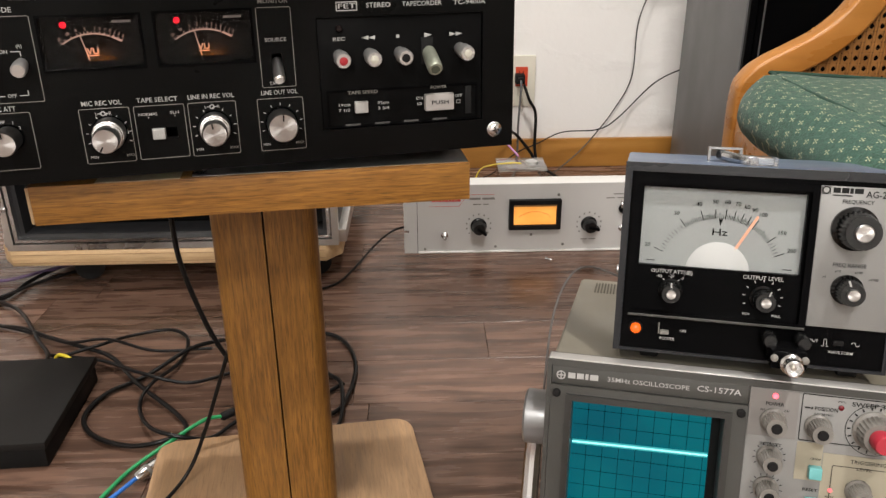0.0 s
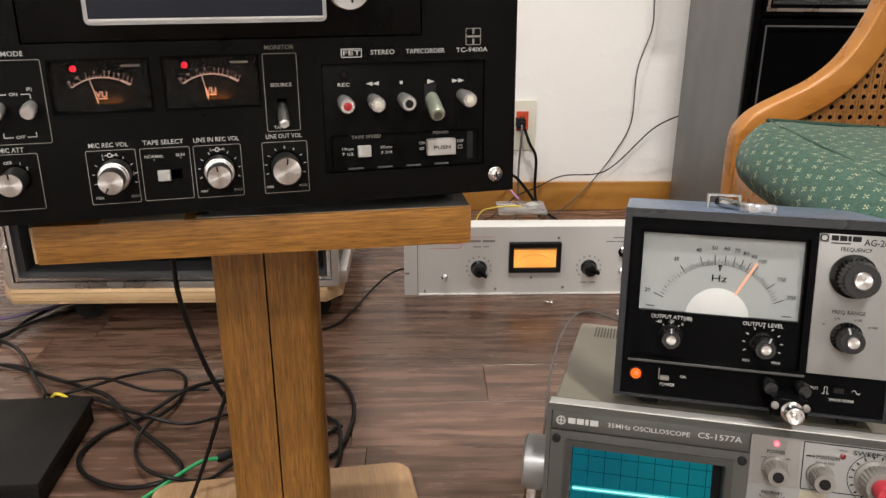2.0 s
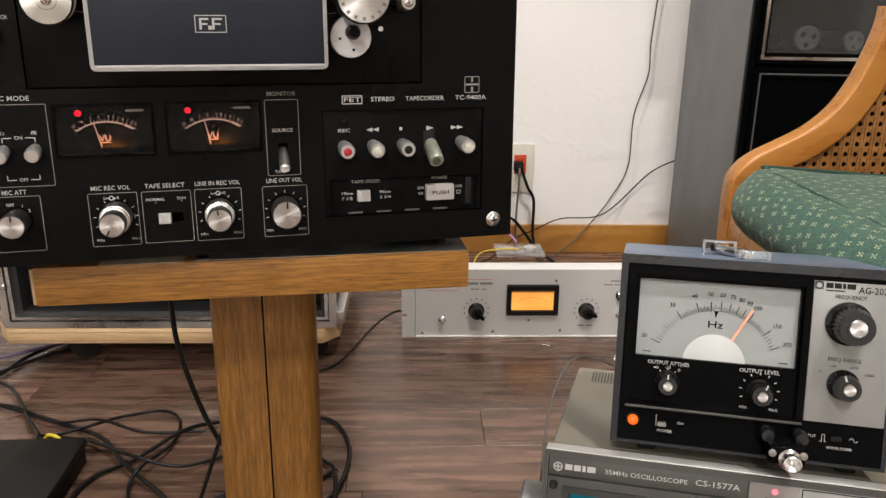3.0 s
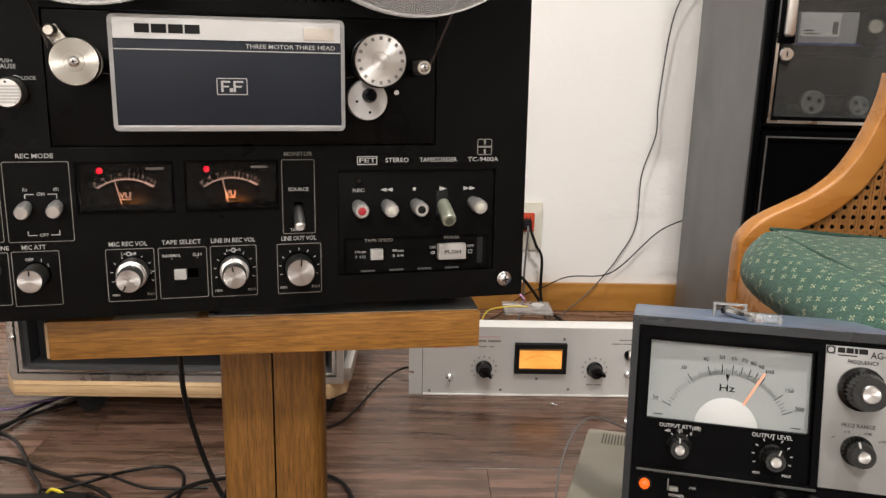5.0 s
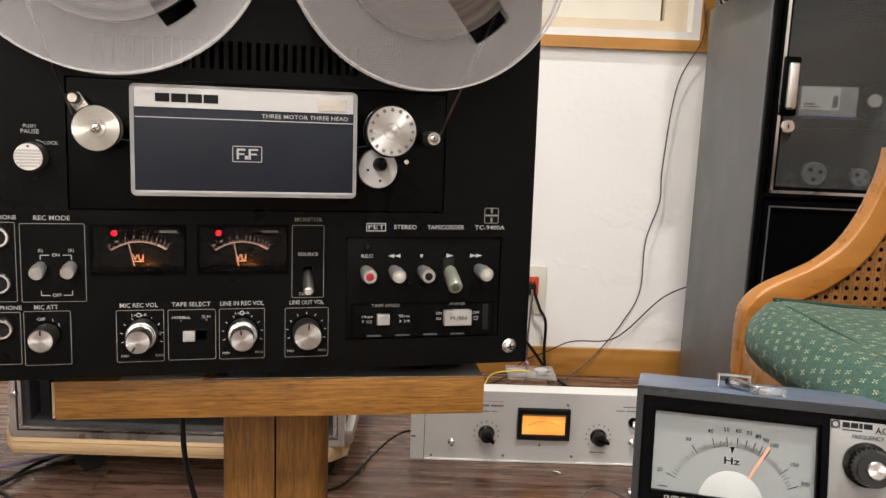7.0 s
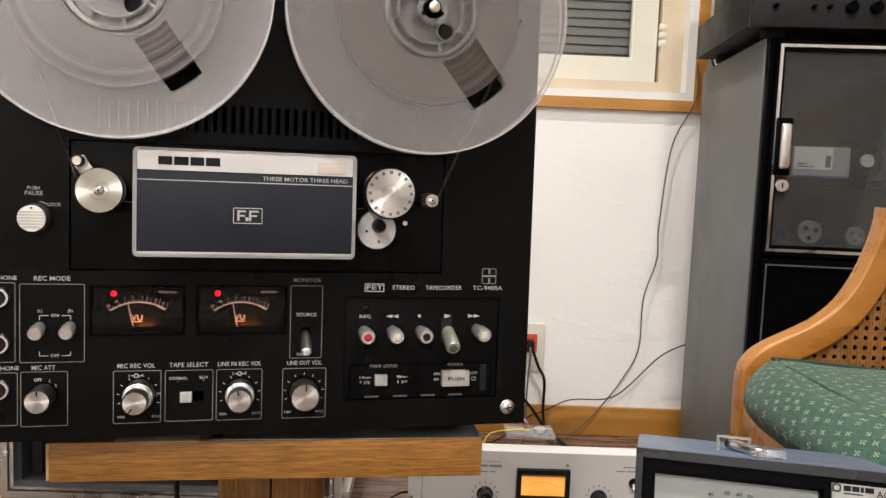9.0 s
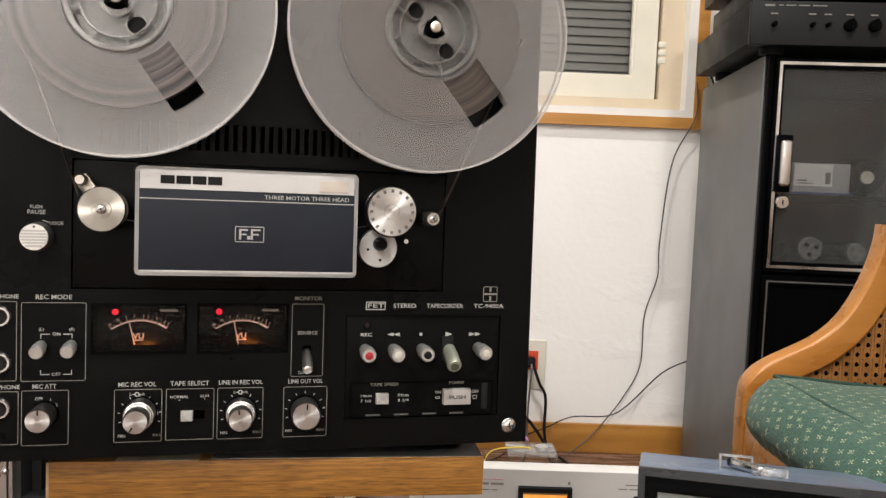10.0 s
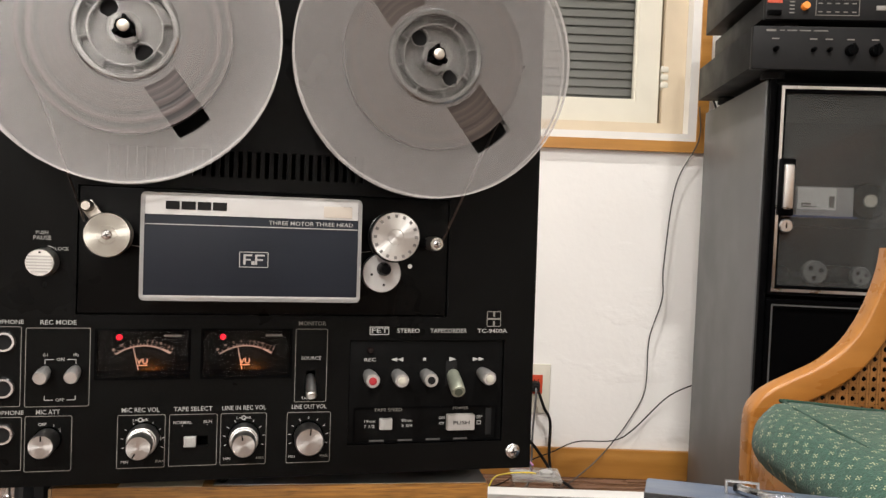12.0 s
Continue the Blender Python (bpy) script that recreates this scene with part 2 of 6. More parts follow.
def sheet(x0, x1, z0, z1, y0, y1, holes=(), bm=None):
    """An upright plate from y0 (front) to y1 with right-angled holes through it."""
    bm = bm or bmesh.new()
    xs = sorted({x0, x1, *(v for h in holes for v in h[:2])})
    zs = sorted({z0, z1, *(v for h in holes for v in h[2:])})
    full = {}
    for i in range(len(xs) - 1):
        for j in range(len(zs) - 1):
            cx, cz = (xs[i] + xs[i + 1]) / 2, (zs[j] + zs[j + 1]) / 2
            full[i, j] = not any(h[0] < cx < h[1] and h[2] < cz < h[3] for h in holes)
    made = {}

    def vert(i, j, k):
        if (i, j, k) not in made:
            made[i, j, k] = bm.verts.new((xs[i], (y0, y1)[k], zs[j]))
        return made[i, j, k]

    for (i, j), solid in full.items():
        if not solid:
            continue
        for k in (0, 1):
            bm.faces.new([vert(a, b, k) for a, b in ((i, j), (i + 1, j), (i + 1, j + 1), (i, j + 1))])
        for di, dj, (a, b) in ((-1, 0, ((i, j), (i, j + 1))), (1, 0, ((i + 1, j), (i + 1, j + 1))), (0, -1, ((i, j), (i + 1, j))), (0, 1, ((i, j + 1), (i + 1, j + 1)))):
            if not full.get((i + di, j + dj), False):
                bm.faces.new([vert(*a, 0), vert(*b, 0), vert(*b, 1), vert(*a, 1)])
    return bm


def outline(x0, x1, z0, z1, w=0.0005, y=-0.0003, r=0.0012, bm=None):
    """A thin printed frame with rounded corners."""
    bm = bm or bmesh.new()
    def ring(g):
        pts = []
        for cx, cz, a0 in ((x1 - r, z1 - r, 0), (x0 + r, z1 - r, 90), (x0 + r, z0 + r, 180), (x1 - r, z0 + r, 270)):
            for k in range(5):
                a = radians(a0 + k * 22.5)
                pts.append(bm.verts.new((cx + (r - g) * math.cos(a), y, cz + (r - g) * math.sin(a))))
        return pts
    a, b = ring(0), ring(w)
    for i in range(len(a)):
        bm.faces.new((a[i], a[(i + 1) % len(a)], b[(i + 1) % len(a)], b[i]))
    return bm


def bars(rects, y=-0.0004, bm=None):
    """Flat printed bars (x0, x1, z0, z1) lying just proud of a panel."""
    bm = bm or bmesh.new()
    for x0, x1, z0, z1 in rects:
        bm.faces.new([bm.verts.new(p) for p in ((x0, y, z0), (x1, y, z0), (x1, y, z1), (x0, y, z1))])
    return bm


def line(x0, z0, x1, z1, w, y=-0.0004, bm=None):
    bm = bm or bmesh.new()
    d = Vector((x1 - x0, 0, z1 - z0)).normalized()
    n = Vector((-d.z, 0, d.x)) * (w / 2)
    a, b = Vector((x0, y, z0)), Vector((x1, y, z1))
    bm.faces.new([bm.verts.new(p) for p in (a - n, b - n, b + n, a + n)])
    return bm


def arc(cx, cz, r, a0, a1, w, y=-0.0004, seg=32, bm=None):
    bm = bm or bmesh.new()
    rows = []
    for i in range(seg + 1):
        a = radians(a0 + (a1 - a0) * i / seg)
        rows.append([bm.verts.new((cx + k * math.cos(a), y, cz + k * math.sin(a))) for k in (r - w / 2, r + w / 2)])
    for p, q in zip(rows, rows[1:]):
        bm.faces.new((p[0], p[1], q[1], q[0]))
    return bm


WORDS = []


def word(text, x, z, size, parent, material, y=-0.0004, align="CENTER", width=None, turn=0):
    """Printed lettering, centred at (x, z) on a panel; width squeezes or spreads it."""
    cu = bpy.data.curves.new("lettering", "FONT")
    cu.body, cu.size, cu.align_x, cu.align_y, cu.resolution_u, cu.offset = text, size, align, "CENTER", 2, size * 0.008
    cu.materials.append(material)
    ob = new("lettering", cu)
    ob.parent = parent
    WORDS.append((ob, x, y, z, width, turn))
    return ob


def place_words():
    bpy.context.view_layer.update()
    deps = bpy.context.evaluated_depsgraph_get()
    for ob, x, y, z, width, turn in WORDS:
        me = bpy.data.meshes.new_from_object(ob.evaluated_get(deps))
        me.name = "lettering"
        own = new("lettering", me)
        own.parent = ob.parent
        wide = max((v.co.x for v in me.vertices), default=1) - min((v.co.x for v in me.vertices), default=0)
        k = width / wide if width else 1
        own.matrix_basis = pose(x, y, z) @ pose(0, 0, 0, 0, -turn, 0) @ pose(0, 0, 0, 90) @ Matrix.Diagonal((k, 1, 1, 1))
        cu = ob.data
        bpy.data.objects.remove(ob)
        bpy.data.curves.remove(cu)


# ---- room ----
WALL_Y = 1.9
part("wall_north", sheet(-2.2, 2.4, 0, 2.4, WALL_Y, WALL_Y + 0.14, [(-0.25, 0.609, 0.833, 1.75)]), PLASTER, label="white trowelled plaster wall with a window")
part("wall_south", box(-2.2, 2.4, -3.54, -3.4, 0, 2.4), PLASTER)
part("wall_west", box(-2.34, -2.2, -3.54, 2.04, 0, 2.4), PLASTER)
part("wall_east", box(2.4, 2.54, -3.54, 2.04, 0, 2.4), PLASTER)
part("ceiling", box(-2.2, 2.4, -3.4, WALL_Y, 2.4, 2.5), CEILING)
for n in ("wall_north", "wall_south", "wall_west", "wall_east", "ceiling"):
    tagged(bpy.data.objects[n], "white plaster " + n.split("_")[0] + " of the room", n.split("_")[0], kind="structure")
tagged(bpy.data.objects["wall_north"], "white trowelled plaster wall with a window opening")
tagged(part("baseboard", box(-2.2, 2.4, WALL_Y - 0.014, WALL_Y - 0.0005, 0.0, 0.071, 0.003), HONEY), "honey-coloured wooden baseboard along the plaster wall", "baseboard", kind="structure")

# window: wooden casing, white liner, cream sash, blind behind the pane
win = thing("window_1", pose(0, WALL_Y, 0), "cream sash window in a wooden casing with a lowered blind", "window", kind="structure")
part("casing", sheet(-0.276, 0.635, 0.792, 1.78, -0.016, -0.0006, [(-0.25, 0.609, 0.818, 1.75)]), HONEY, win, "honey-coloured wooden casing")
part("liner", sheet(-0.25, 0.609, 0.818, 1.75, -0.011, 0.13, [(-0.23, 0.589, 0.836, 1.73)]), WHITE_PAINT, win, "white painted liner")
part("inner_liner", sheet(-0.2295, 0.5885, 0.8365, 1.7295, 0.03, 0.12, [(-0.18, 0.535, 0.864, 1.7)]), surface("pale_reveal", (0.60, 0.50, 0.36), 0.5, var=0.05), win, "pale wooden reveal")
sash = part("window_frame", sheet(-0.178, 0.529, 0.866, 1.698, 0.045, 0.085, [(-0.1, 0.474, 0.917, 1.63)]), CREAM, win, "cream plastic sash")
part("glazing_bead", sheet(-0.1, 0.474, 0.917, 1.63, 0.05, 0.065, [(-0.094, 0.468, 0.923, 1.624)]), CREAM, sash)
p = part("pane", box(-0.1, 0.474, 0.066, 0.07, 0.917, 1.63), PANE, sash, "clear pane")
p.visible_shadow = False
hinge = part("hinge", box(0.533, 0.551, 0.034, 0.05, 0.945, 1.005, 0.003), CREAM, win, "cream hinge")
for k in range(3):
    part("knuckle", box(0.529, 0.548, 0.028, 0.04, 0.949 + k * 0.019, 0.964 + k * 0.019, 0.004), CREAM, hinge)
SLAT = surface("grey_blind", (0.105, 0.105, 0.09), 0.45, var=0.06)
slat_mesh = None
for k in range(36):
    if slat_mesh is None:
        s = part("slat", box(-0.14, 0.5, -0.0122, 0.0122, -0.0006, 0.0006, 0.0004, 1), SLAT, win, at=pose(0, 0.100, 0.905, 77))
        slat_mesh = s.data
    else:
        s = new("slat", slat_mesh)
        s.parent, s.matrix_basis = win, pose(0, 0.100, 0.905 + k * 0.0215, 77)
tagged(part("backdrop", box(-0.6, 1.0, 0.4, 0.41, 0.5, 2.1), surface("night_outside", (0.03, 0.03, 0.035), 0.9)), "dark evening outside the window", "backdrop", kind="structure").location = (0, WALL_Y, 0)


# ---- flight case on a dolly ----
def flight_case():
    t = thing("flight_case", pose(-0.40, 1.25, 0.081), "open black flight case with aluminium edges on a dolly", "flight case")
    w, d, h = 0.27, 0.42, 0.36
    shell = sheet(-w, w, 0, h, 0.0, d, [(-w + 0.024, w - 0.024, 0.021, h - 0.021)])
    part("shell", shell, surface("black_laminate", (0.012, 0.012, 0.013), 0.45), t)
    part("back_panel", box(-w + 0.024, w - 0.024, d - 0.01, d - 0.001, 0.021, h - 0.021), BLACK, t)
    rail = sheet(-w - 0.002, w + 0.002, -0.002, h + 0.002, -0.016, -0.001, [(-w + 0.009, w - 0.009, 0.0085, h - 0.009)])
    part("front_edge", rail, ALU, t, "bright aluminium edge")
    part("inner_edge", sheet(-w + 0.011, w - 0.011, 0.0105, h - 0.011, -0.013, 0.0, [(-w + 0.017, w - 0.017, 0.0155, h - 0.017)]), STEEL, t, "bright aluminium tongue")
    for sx in (-1, 1):
        part("corner_edge", box(sx * (w + 0.001) - 0.013, sx * (w + 0.001) + 0.013, 0.0, d, -0.003, 0.02, 0.002), ALU, t)
        for z in (0.07, 0.15, 0.24):
            part("rivet", lathe([(0.005, 0), (0.005, 0.001), (0.003, 0.003)], 10), STEEL, t, at=pose(sx * (w - 0.006), -0.016, z))
        part("rack_rail", box(sx * (w - 0.034) - 0.008, sx * (w - 0.034) + 0.008, 0.03, 0.05, 0.022, h - 0.022), DARK, t)
    gear = part("rack_unit", box(-0.235, 0.235, 0.045, 0.32, 0.022, 0.115, 0.002), BLACK, t, "black rack unit")
    for k in range(9):
        part("knob", lathe([(0.007, 0), (0.007, 0.010), (0.005, 0.012)], 16), BLACK_GLOSS, gear, at=pose(-0.19 + k * 0.047, 0.045, 0.07))
        part("legend", bars([(-0.2 + k * 0.047, -0.18 + k * 0.047, 0.05, 0.053)], 0.0446), DIM, gear)
    part("rack_unit", box(-0.235, 0.235, 0.045, 0.32, 0.118, 0.21, 0.002), BLACK, t, "black rack unit")
    return t


def dolly():
    t = thing("dolly", pose(-0.41, 1.235, 0), "plywood dolly board on black rubber casters", "dolly")
    bm = bmesh.new()
    pts = [(-0.26, 0), (0.26, 0), (0.285, 0.03), (0.285, 0.44), (0.26, 0.47), (-0.26, 0.47), (-0.285, 0.44), (-0.285, 0.03)]
    lo, hi = [bm.verts.new((x, y, 0.05)) for x, y in pts], [bm.verts.new((x, y, 0.078)) for x, y in pts]
    bm.faces.new(lo), bm.faces.new(hi)
    for i in range(8):
        bm.faces.new((lo[i], lo[(i + 1) % 8], hi[(i + 1) % 8], hi[i]))
    bmesh.ops.bevel(bm, geom=bm.edges[:], offset=0.0015, segments=1, affect="EDGES", profile=0.5)
    part("board", bm, BIRCH, t, "pale plywood board")
    for k in (0, 2):
        part("ply_line", box(-0.259, 0.259, -0.0006, 0.001, 0.0555 + k * 0.007, 0.0568 + k * 0.007), timber("ply_edge", (0.3, 0.18, 0.09), (0.38, 0.24, 0.12)), t)
    for x in (-0.16, 0.235):
        for y in (0.06, 0.40):
            c = part("caster", lathe([(0.012, -0.011), (0.024, -0.010), (0.025, -0.006), (0.025, 0.006), (0.024, 0.010), (0.012, 0.011)], 24), DARK, t, "black rubber wheel", pose(x, y, 0.025, 0, 0, 20))
            part("hub", lathe([(0.011, 0.0105), (0.011, 0.013), (0.005, 0.014)], 16), DARK, c)
            part("fork", box(-0.018, 0.018, -0.016, 0.016, 0.018, 0.0249, 0.002), BLACK, c)
    return t


flight_case()
dolly()


# ---- loudspeaker stand under the tape deck ----
def stand():
    t = thing("wooden_stand", pose(-0.116, 0.667, 0, 0, 0, 7.5), "oak-veneered pedestal stand with a split column", "stand")
    top = part("top_board", box(-0.1455, 0.1398, -0.155, 0.16, 0.4120, 0.4385, 0.0012), OAK, t, "oak-veneered board")
    part("edge_band", box(-0.1475, -0.1457, -0.154, 0.159, 0.4130, 0.4375), surface("worn_edge", (0.33, 0.22, 0.12), 0.6), top, "loose veneer edge")
    part("tape_strip", box(-0.045, 0.1390, -0.1525, -0.12, 0.4386, 0.4389), ALU, top, "strip of silver tape")
    part("worn_patch", box(-0.105, -0.052, -0.1548, -0.13, 0.4386, 0.4388), surface("bare_veneer", (0.5, 0.42, 0.30), 0.6), top, "pale worn patch")
    for x0, x1 in ((-0.0545, -0.0118), (-0.0102, 0.0325)):
        bm = box(x0, x1, -0.045, 0.045, 0.022, 0.4120, 0.0)
        sel = [e for e in bm.edges if abs(e.verts[0].co.z - e.verts[1].co.z) > 0.1 and abs(e.verts[0].co.x + 0.011) > 0.02]
        bmesh.ops.bevel(bm, geom=sel, offset=0.014, segments=5, affect="EDGES", profile=0.5)
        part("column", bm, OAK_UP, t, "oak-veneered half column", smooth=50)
    bm = box(-0.170, 0.127, -0.177, 0.145, 0.0, 0.022)
    for v in bm.verts:
        if v.co.x > 0 and v.co.y < 0:
            v.co.x += 0.014
    sel = [e for e in bm.edges if abs(e.verts[0].co.z - e.verts[1].co.z) > 0.01]
    bmesh.ops.bevel(bm, geom=sel, offset=0.022, segments=6, affect="EDGES", profile=0.5)
    bmesh.ops.bevel(bm, geom=[e for e in bm.edges if abs(e.verts[0].co.z - e.verts[1].co.z) < 1e-5], offset=0.003, segments=2, affect="EDGES", profile=0.5)
    part("base_plate", bm, BASEPLY, t, "pale veneered plate with rounded corners", smooth=40)
    return t


stand()


# ---- grey hi-fi cabinet with glass door ----
CAB = pose(0.559, 1.36, 0, 0, 0, -5.5)


def cabinet():
    t = thing("hifi_cabinet", CAB, "grey hi-fi cabinet with a smoked glass door", "cabinet")
    W, D, H = 0.56, 0.45, 0.876
    for name, b in (("side_panel", (0, 0.018, 0.0125, D)), ("side_panel", (W - 0.018, W, 0.0125, D)), ("back_panel", (0.018, W - 0.018, D - 0.012, D))):
        part(name, box(*b, 0.0, H, 0.0015), GREY_CAB, t)
    for z in (0.03, 0.508, 0.626, H - 0.018):
        part("shelf", box(0.018, W - 0.018, 0.03 if z > 0.4 else 0.0, D - 0.012, z, z + 0.016, 0.001), DARK, t)
    part("plinth", box(0.018, W - 0.018, 0.03, 0.045, 0, 0.03), DARK, t)
    part("front_post", box(0.0025, 0.0142, -0.002, 0.0122, 0, H, 0.002), BLACK_GLOSS, t)
    part("front_post", box(W - 0.0142, W - 0.0025, -0.002, 0.0122, 0, H, 0.002), BLACK_GLOSS, t)
    door = part("door", sheet(0.0145, W - 0.015, 0.508, H - 0.008, -0.012, 0.006, [(0.028, W - 0.028, 0.524, H - 0.024)]), BLACK_GLOSS, t, "black framed door")
    part("trim", sheet(0.019, W - 0.019, 0.513, H - 0.013, -0.0145, -0.0122, [(0.024, W - 0.024, 0.518, H - 0.018)]), ALU, door, "aluminium trim line")
    g = part("pane", box(0.026, W - 0.026, -0.006, -0.002, 0.522, H - 0.022), SMOKED, door, "smoked glass")
    g.visible_shadow = False
    part("handle_plate", box(0.020, 0.047, -0.0205, -0.0148, 0.643, 0.740, 0.004), BLACK_GLOSS, door)
    part("handle", box(0.026, 0.043, -0.031, -0.0207, 0.653, 0.730, 0.005, 3), ALU, door, "aluminium pull handle")
    lock = part("lock", lathe([(0.0115, 0.0), (0.0115, 0.012), (0.010, 0.014)], 24), STEEL, door, "steel lock barrel", pose(0.0365, -0.0065, 0.626))
    part("keyhole", bars([(-0.001, 0.001, -0.004, 0.004)], -0.0145), INK, lock)
    low = part("lower_door", sheet(0.0145, W - 0.015, 0.02, 0.500, -0.012, 0.006, [(0.028, W - 0.028, 0.036, 0.484)]), BLACK_GLOSS, t, "black framed lower door")
    part("trim", sheet(0.021, W - 0.021, 0.029, 0.491, -0.0135, -0.0122, [(0.0235, W - 0.0235, 0.0315, 0.4885)]), surface("dull_trim", (0.12, 0.12, 0.12), 0.4, 0.5), low, "thin trim line")
    part("pane", box(0.026, W - 0.026, -0.006, -0.002, 0.034, 0.486), BLACK_GLOSS, low, "black glass")
    return t


cabinet()

# things behind the glass
SPOOL = surface("grey_spool", (0.22, 0.22, 0.21), 0.45)
m = CAB
tagged(part("storage_box", box(0.064, 0.160, 0.02, 0.2, 0.6455, 0.696, 0.002), surface("grey_card", (0.42, 0.42, 0.41), 0.6), at=m), "small grey carton on the cabinet shelf", "box")
ob = tagged(part("paper_label", box(0.066, 0.130, 0.0185, 0.0195, 0.656, 0.694), surface("label_paper", (0.8, 0.8, 0.77), 0.7), at=m), "white paper label with faint print", "label")
for bar in ((0.072, 0.088, 0.664, 0.667), (0.072, 0.098, 0.66, 0.662), (0.118, 0.127, 0.66, 0.68)):
    part("print", bars([bar], 0.0182), DIM, ob)
tagged(part("blue_folder", box(0.04, 0.165, 0.012, 0.2, 0.6425, 0.6452), surface("blue_card", (0.03, 0.07, 0.24), 0.5), at=m), "flat blue folder on the cabinet shelf", "folder")
roll = tagged(part("black_roll", lathe([(0.012, -0.12), (0.031, -0.119), (0.032, -0.1), (0.032, -0.004), (0.030, 0.0), (0.012, 0.001)], 32), DARK, at=m @ pose(0.193, 0.035, 0.6745)), "black roll with a pale ring end", "roll")
part("ring", lathe([(0.007, 0.0012), (0.0115, 0.0012), (0.0115, 0.004), (0.0105, 0.005), (0.007, 0.004)], 24), CREAM, roll)
for x, z, r, c in ((0.113, 0, 0.021, SPOOL), (0.055, 0, 0.016, DARK), (0.192, 0, 0.017, SPOOL)):
    s = tagged(part("spool", lathe([(r * 0.4, -0.012), (r, -0.011), (r, 0.0), (r * 0.85, 0.002), (r * 0.8, 0.001), (r * 0.35, 0.001)], 28), c, at=m @ pose(x, 0.05, 0.5245 + r)), "small round spool lying behind the smoked glass", "spool", "spools in the cabinet")
    for a in (20, 140, 260):
        part("spool_hole", lathe([(r * 0.2, 0.002), (r * 0.2, 0.003)], 12), INK, s, at=pose(r * 0.5 * math.cos(radians(a)), 0, r * 0.5 * math.sin(radians(a))))
tagged(part("grey_cylinder", tube([(0.140, 0.085, 0.5412), (0.185, 0.08, 0.5412)], 0.0165, 4, 20), DARK, at=m), "dark cylinder lying between two spools", "cylinder")


# ---- amplifiers on the cabinet ----
AMP_BLACK = surface("black_steel", (0.0115, 0.0115, 0.0120), 0.42, var=0.1, bump=0.2, fine=700, spec=0.12)


def amplifier(x, y, z, w, d, h, label, chamfer=0.0):
    t = thing("amplifier", CAB @ pose(x, y, z), label, "amplifier", "amplifiers on the cabinet")
    part("case", box(0, w, 0.014, d, 0.014, h, 0.002), AMP_BLACK, t)
    part("front_panel", box(-0.001, w + 0.001, 0.0, 0.0135, 0.010, h, 0.002), AMP_BLACK, t)
    for fx in (0.05, w - 0.05):
        for fy in (0.05, d - 0.05):
            part("foot", lathe([(0.02, 0), (0.02, 0.012), (0.018, 0.0138)], 20), DARK, t, at=pose(fx, fy, 0, -90) @ pose(0, 0, 0))
    return t


TAUPE_BTN = surface("grey_key", (0.25, 0.24, 0.22), 0.5)
amp = amplifier(-0.037, -0.03, 0.877, 0.60, 0.395, 0.082, "wide black amplifier with a row of small knobs")
for x, r in ((0.036, 0.004), (0.097, 0.0035), (0.122, 0.0035), (0.157, 0.0095), (0.196, 0.0095), (0.23, 0.0035), (0.26, 0.0035)):
    k = part("knob", lathe([(r, 0), (r, 0.010), (r * 0.85, 0.012)], 20), BLACK_GLOSS, amp, at=pose(x, 0, 0.043))
    if r > 0.005:
        part("pointer", box(-0.002, 0.002, -0.017, -0.0122, -r, r, 0.0008), BLACK_GLOSS, k)
    part("legend", bars([(x - 0.006, x + 0.006, 0.060, 0.0622)]), DIM, amp)
part("legend", bars([(0.02, 0.036, 0.073, 0.0762), (0.042, 0.05, 0.0738, 0.0758), (0.054, 0.07, 0.0738, 0.0758), (0.074, 0.092, 0.0738, 0.0758), (0.097, 0.12, 0.0738, 0.0758)]), DIM, amp)
tuner = amplifier(-0.020, -0.032, 0.9595, 0.56, 0.34, 0.048, "slim black tuner with a lit red display")
part("display", box(0.0, 0.024, -0.001, 0.0003, 0.037, 0.044), glow("red_display", (1.0, 0.10, 0.03), 0.5, (0.1, 0.02, 0.01)), tuner, "lit red display").location.x = 0.002
# the knob is no lamp: weak emission is added to brighten its orange
part("knob", lathe([(0.006, 0), (0.006, 0.011), (0.005, 0.012)], 20), glow("orange_cap_glow", (1.0, 0.25, 0.03), 0.25, (0.75, 0.25, 0.04)), tuner, "orange cap brightened by a little added glow", pose(0.062, 0, 0.031))
part("button", box(0.002, 0.024, -0.006, 0.0, 0.016, 0.024, 0.001), BLACK_GLOSS, tuner)
part("window_frame", sheet(0.08, 0.15, 0.017, 0.044, -0.001, 0.0, [(0.081, 0.149, 0.018, 0.043)]), DIM, tuner)
for k in range(5):
    for z in (0.022, 0.036):
        part("legend", bars([(0.084 + k * 0.0135, 0.091 + k * 0.0135, z, z + 0.002)], -0.0006), DIM, tuner)
for k in range(4):
    part("legend", bars([(0.038, 0.046, 0.020 + k * 0.006, 0.022 + k * 0.006)]), DIM, tuner)
for k in range(2):
    part("button", box(0.176 + k * 0.024, 0.194 + k * 0.024, -0.003, 0.0, 0.026, 0.034, 0.001), TAUPE_BTN, tuner, "pale button")
amplifier(-0.035, -0.01, 1.009, 0.58, 0.34, 0.12, "black amplifier at the top of the pile")


# ---- black box on the floor ----
bx = thing("black_box", pose(-0.591, 0.86, 0, 0, 0, 3), "low matt black wooden box on the floor", "box")
part("lid", box(-0.16, 0.158, -0.095, 0.096, 0.026, 0.036, 0.002), surface("matt_black_wood", (0.0075, 0.007, 0.0065), 0.5, var=0.3, scale=9, spec=0.2), bx)
part("body", box(-0.157, 0.155, -0.092, 0.093, 0.0, 0.0262, 0.001), surface("black_wood", (0.005, 0.005, 0.005), 0.55, spec=0.15), bx)


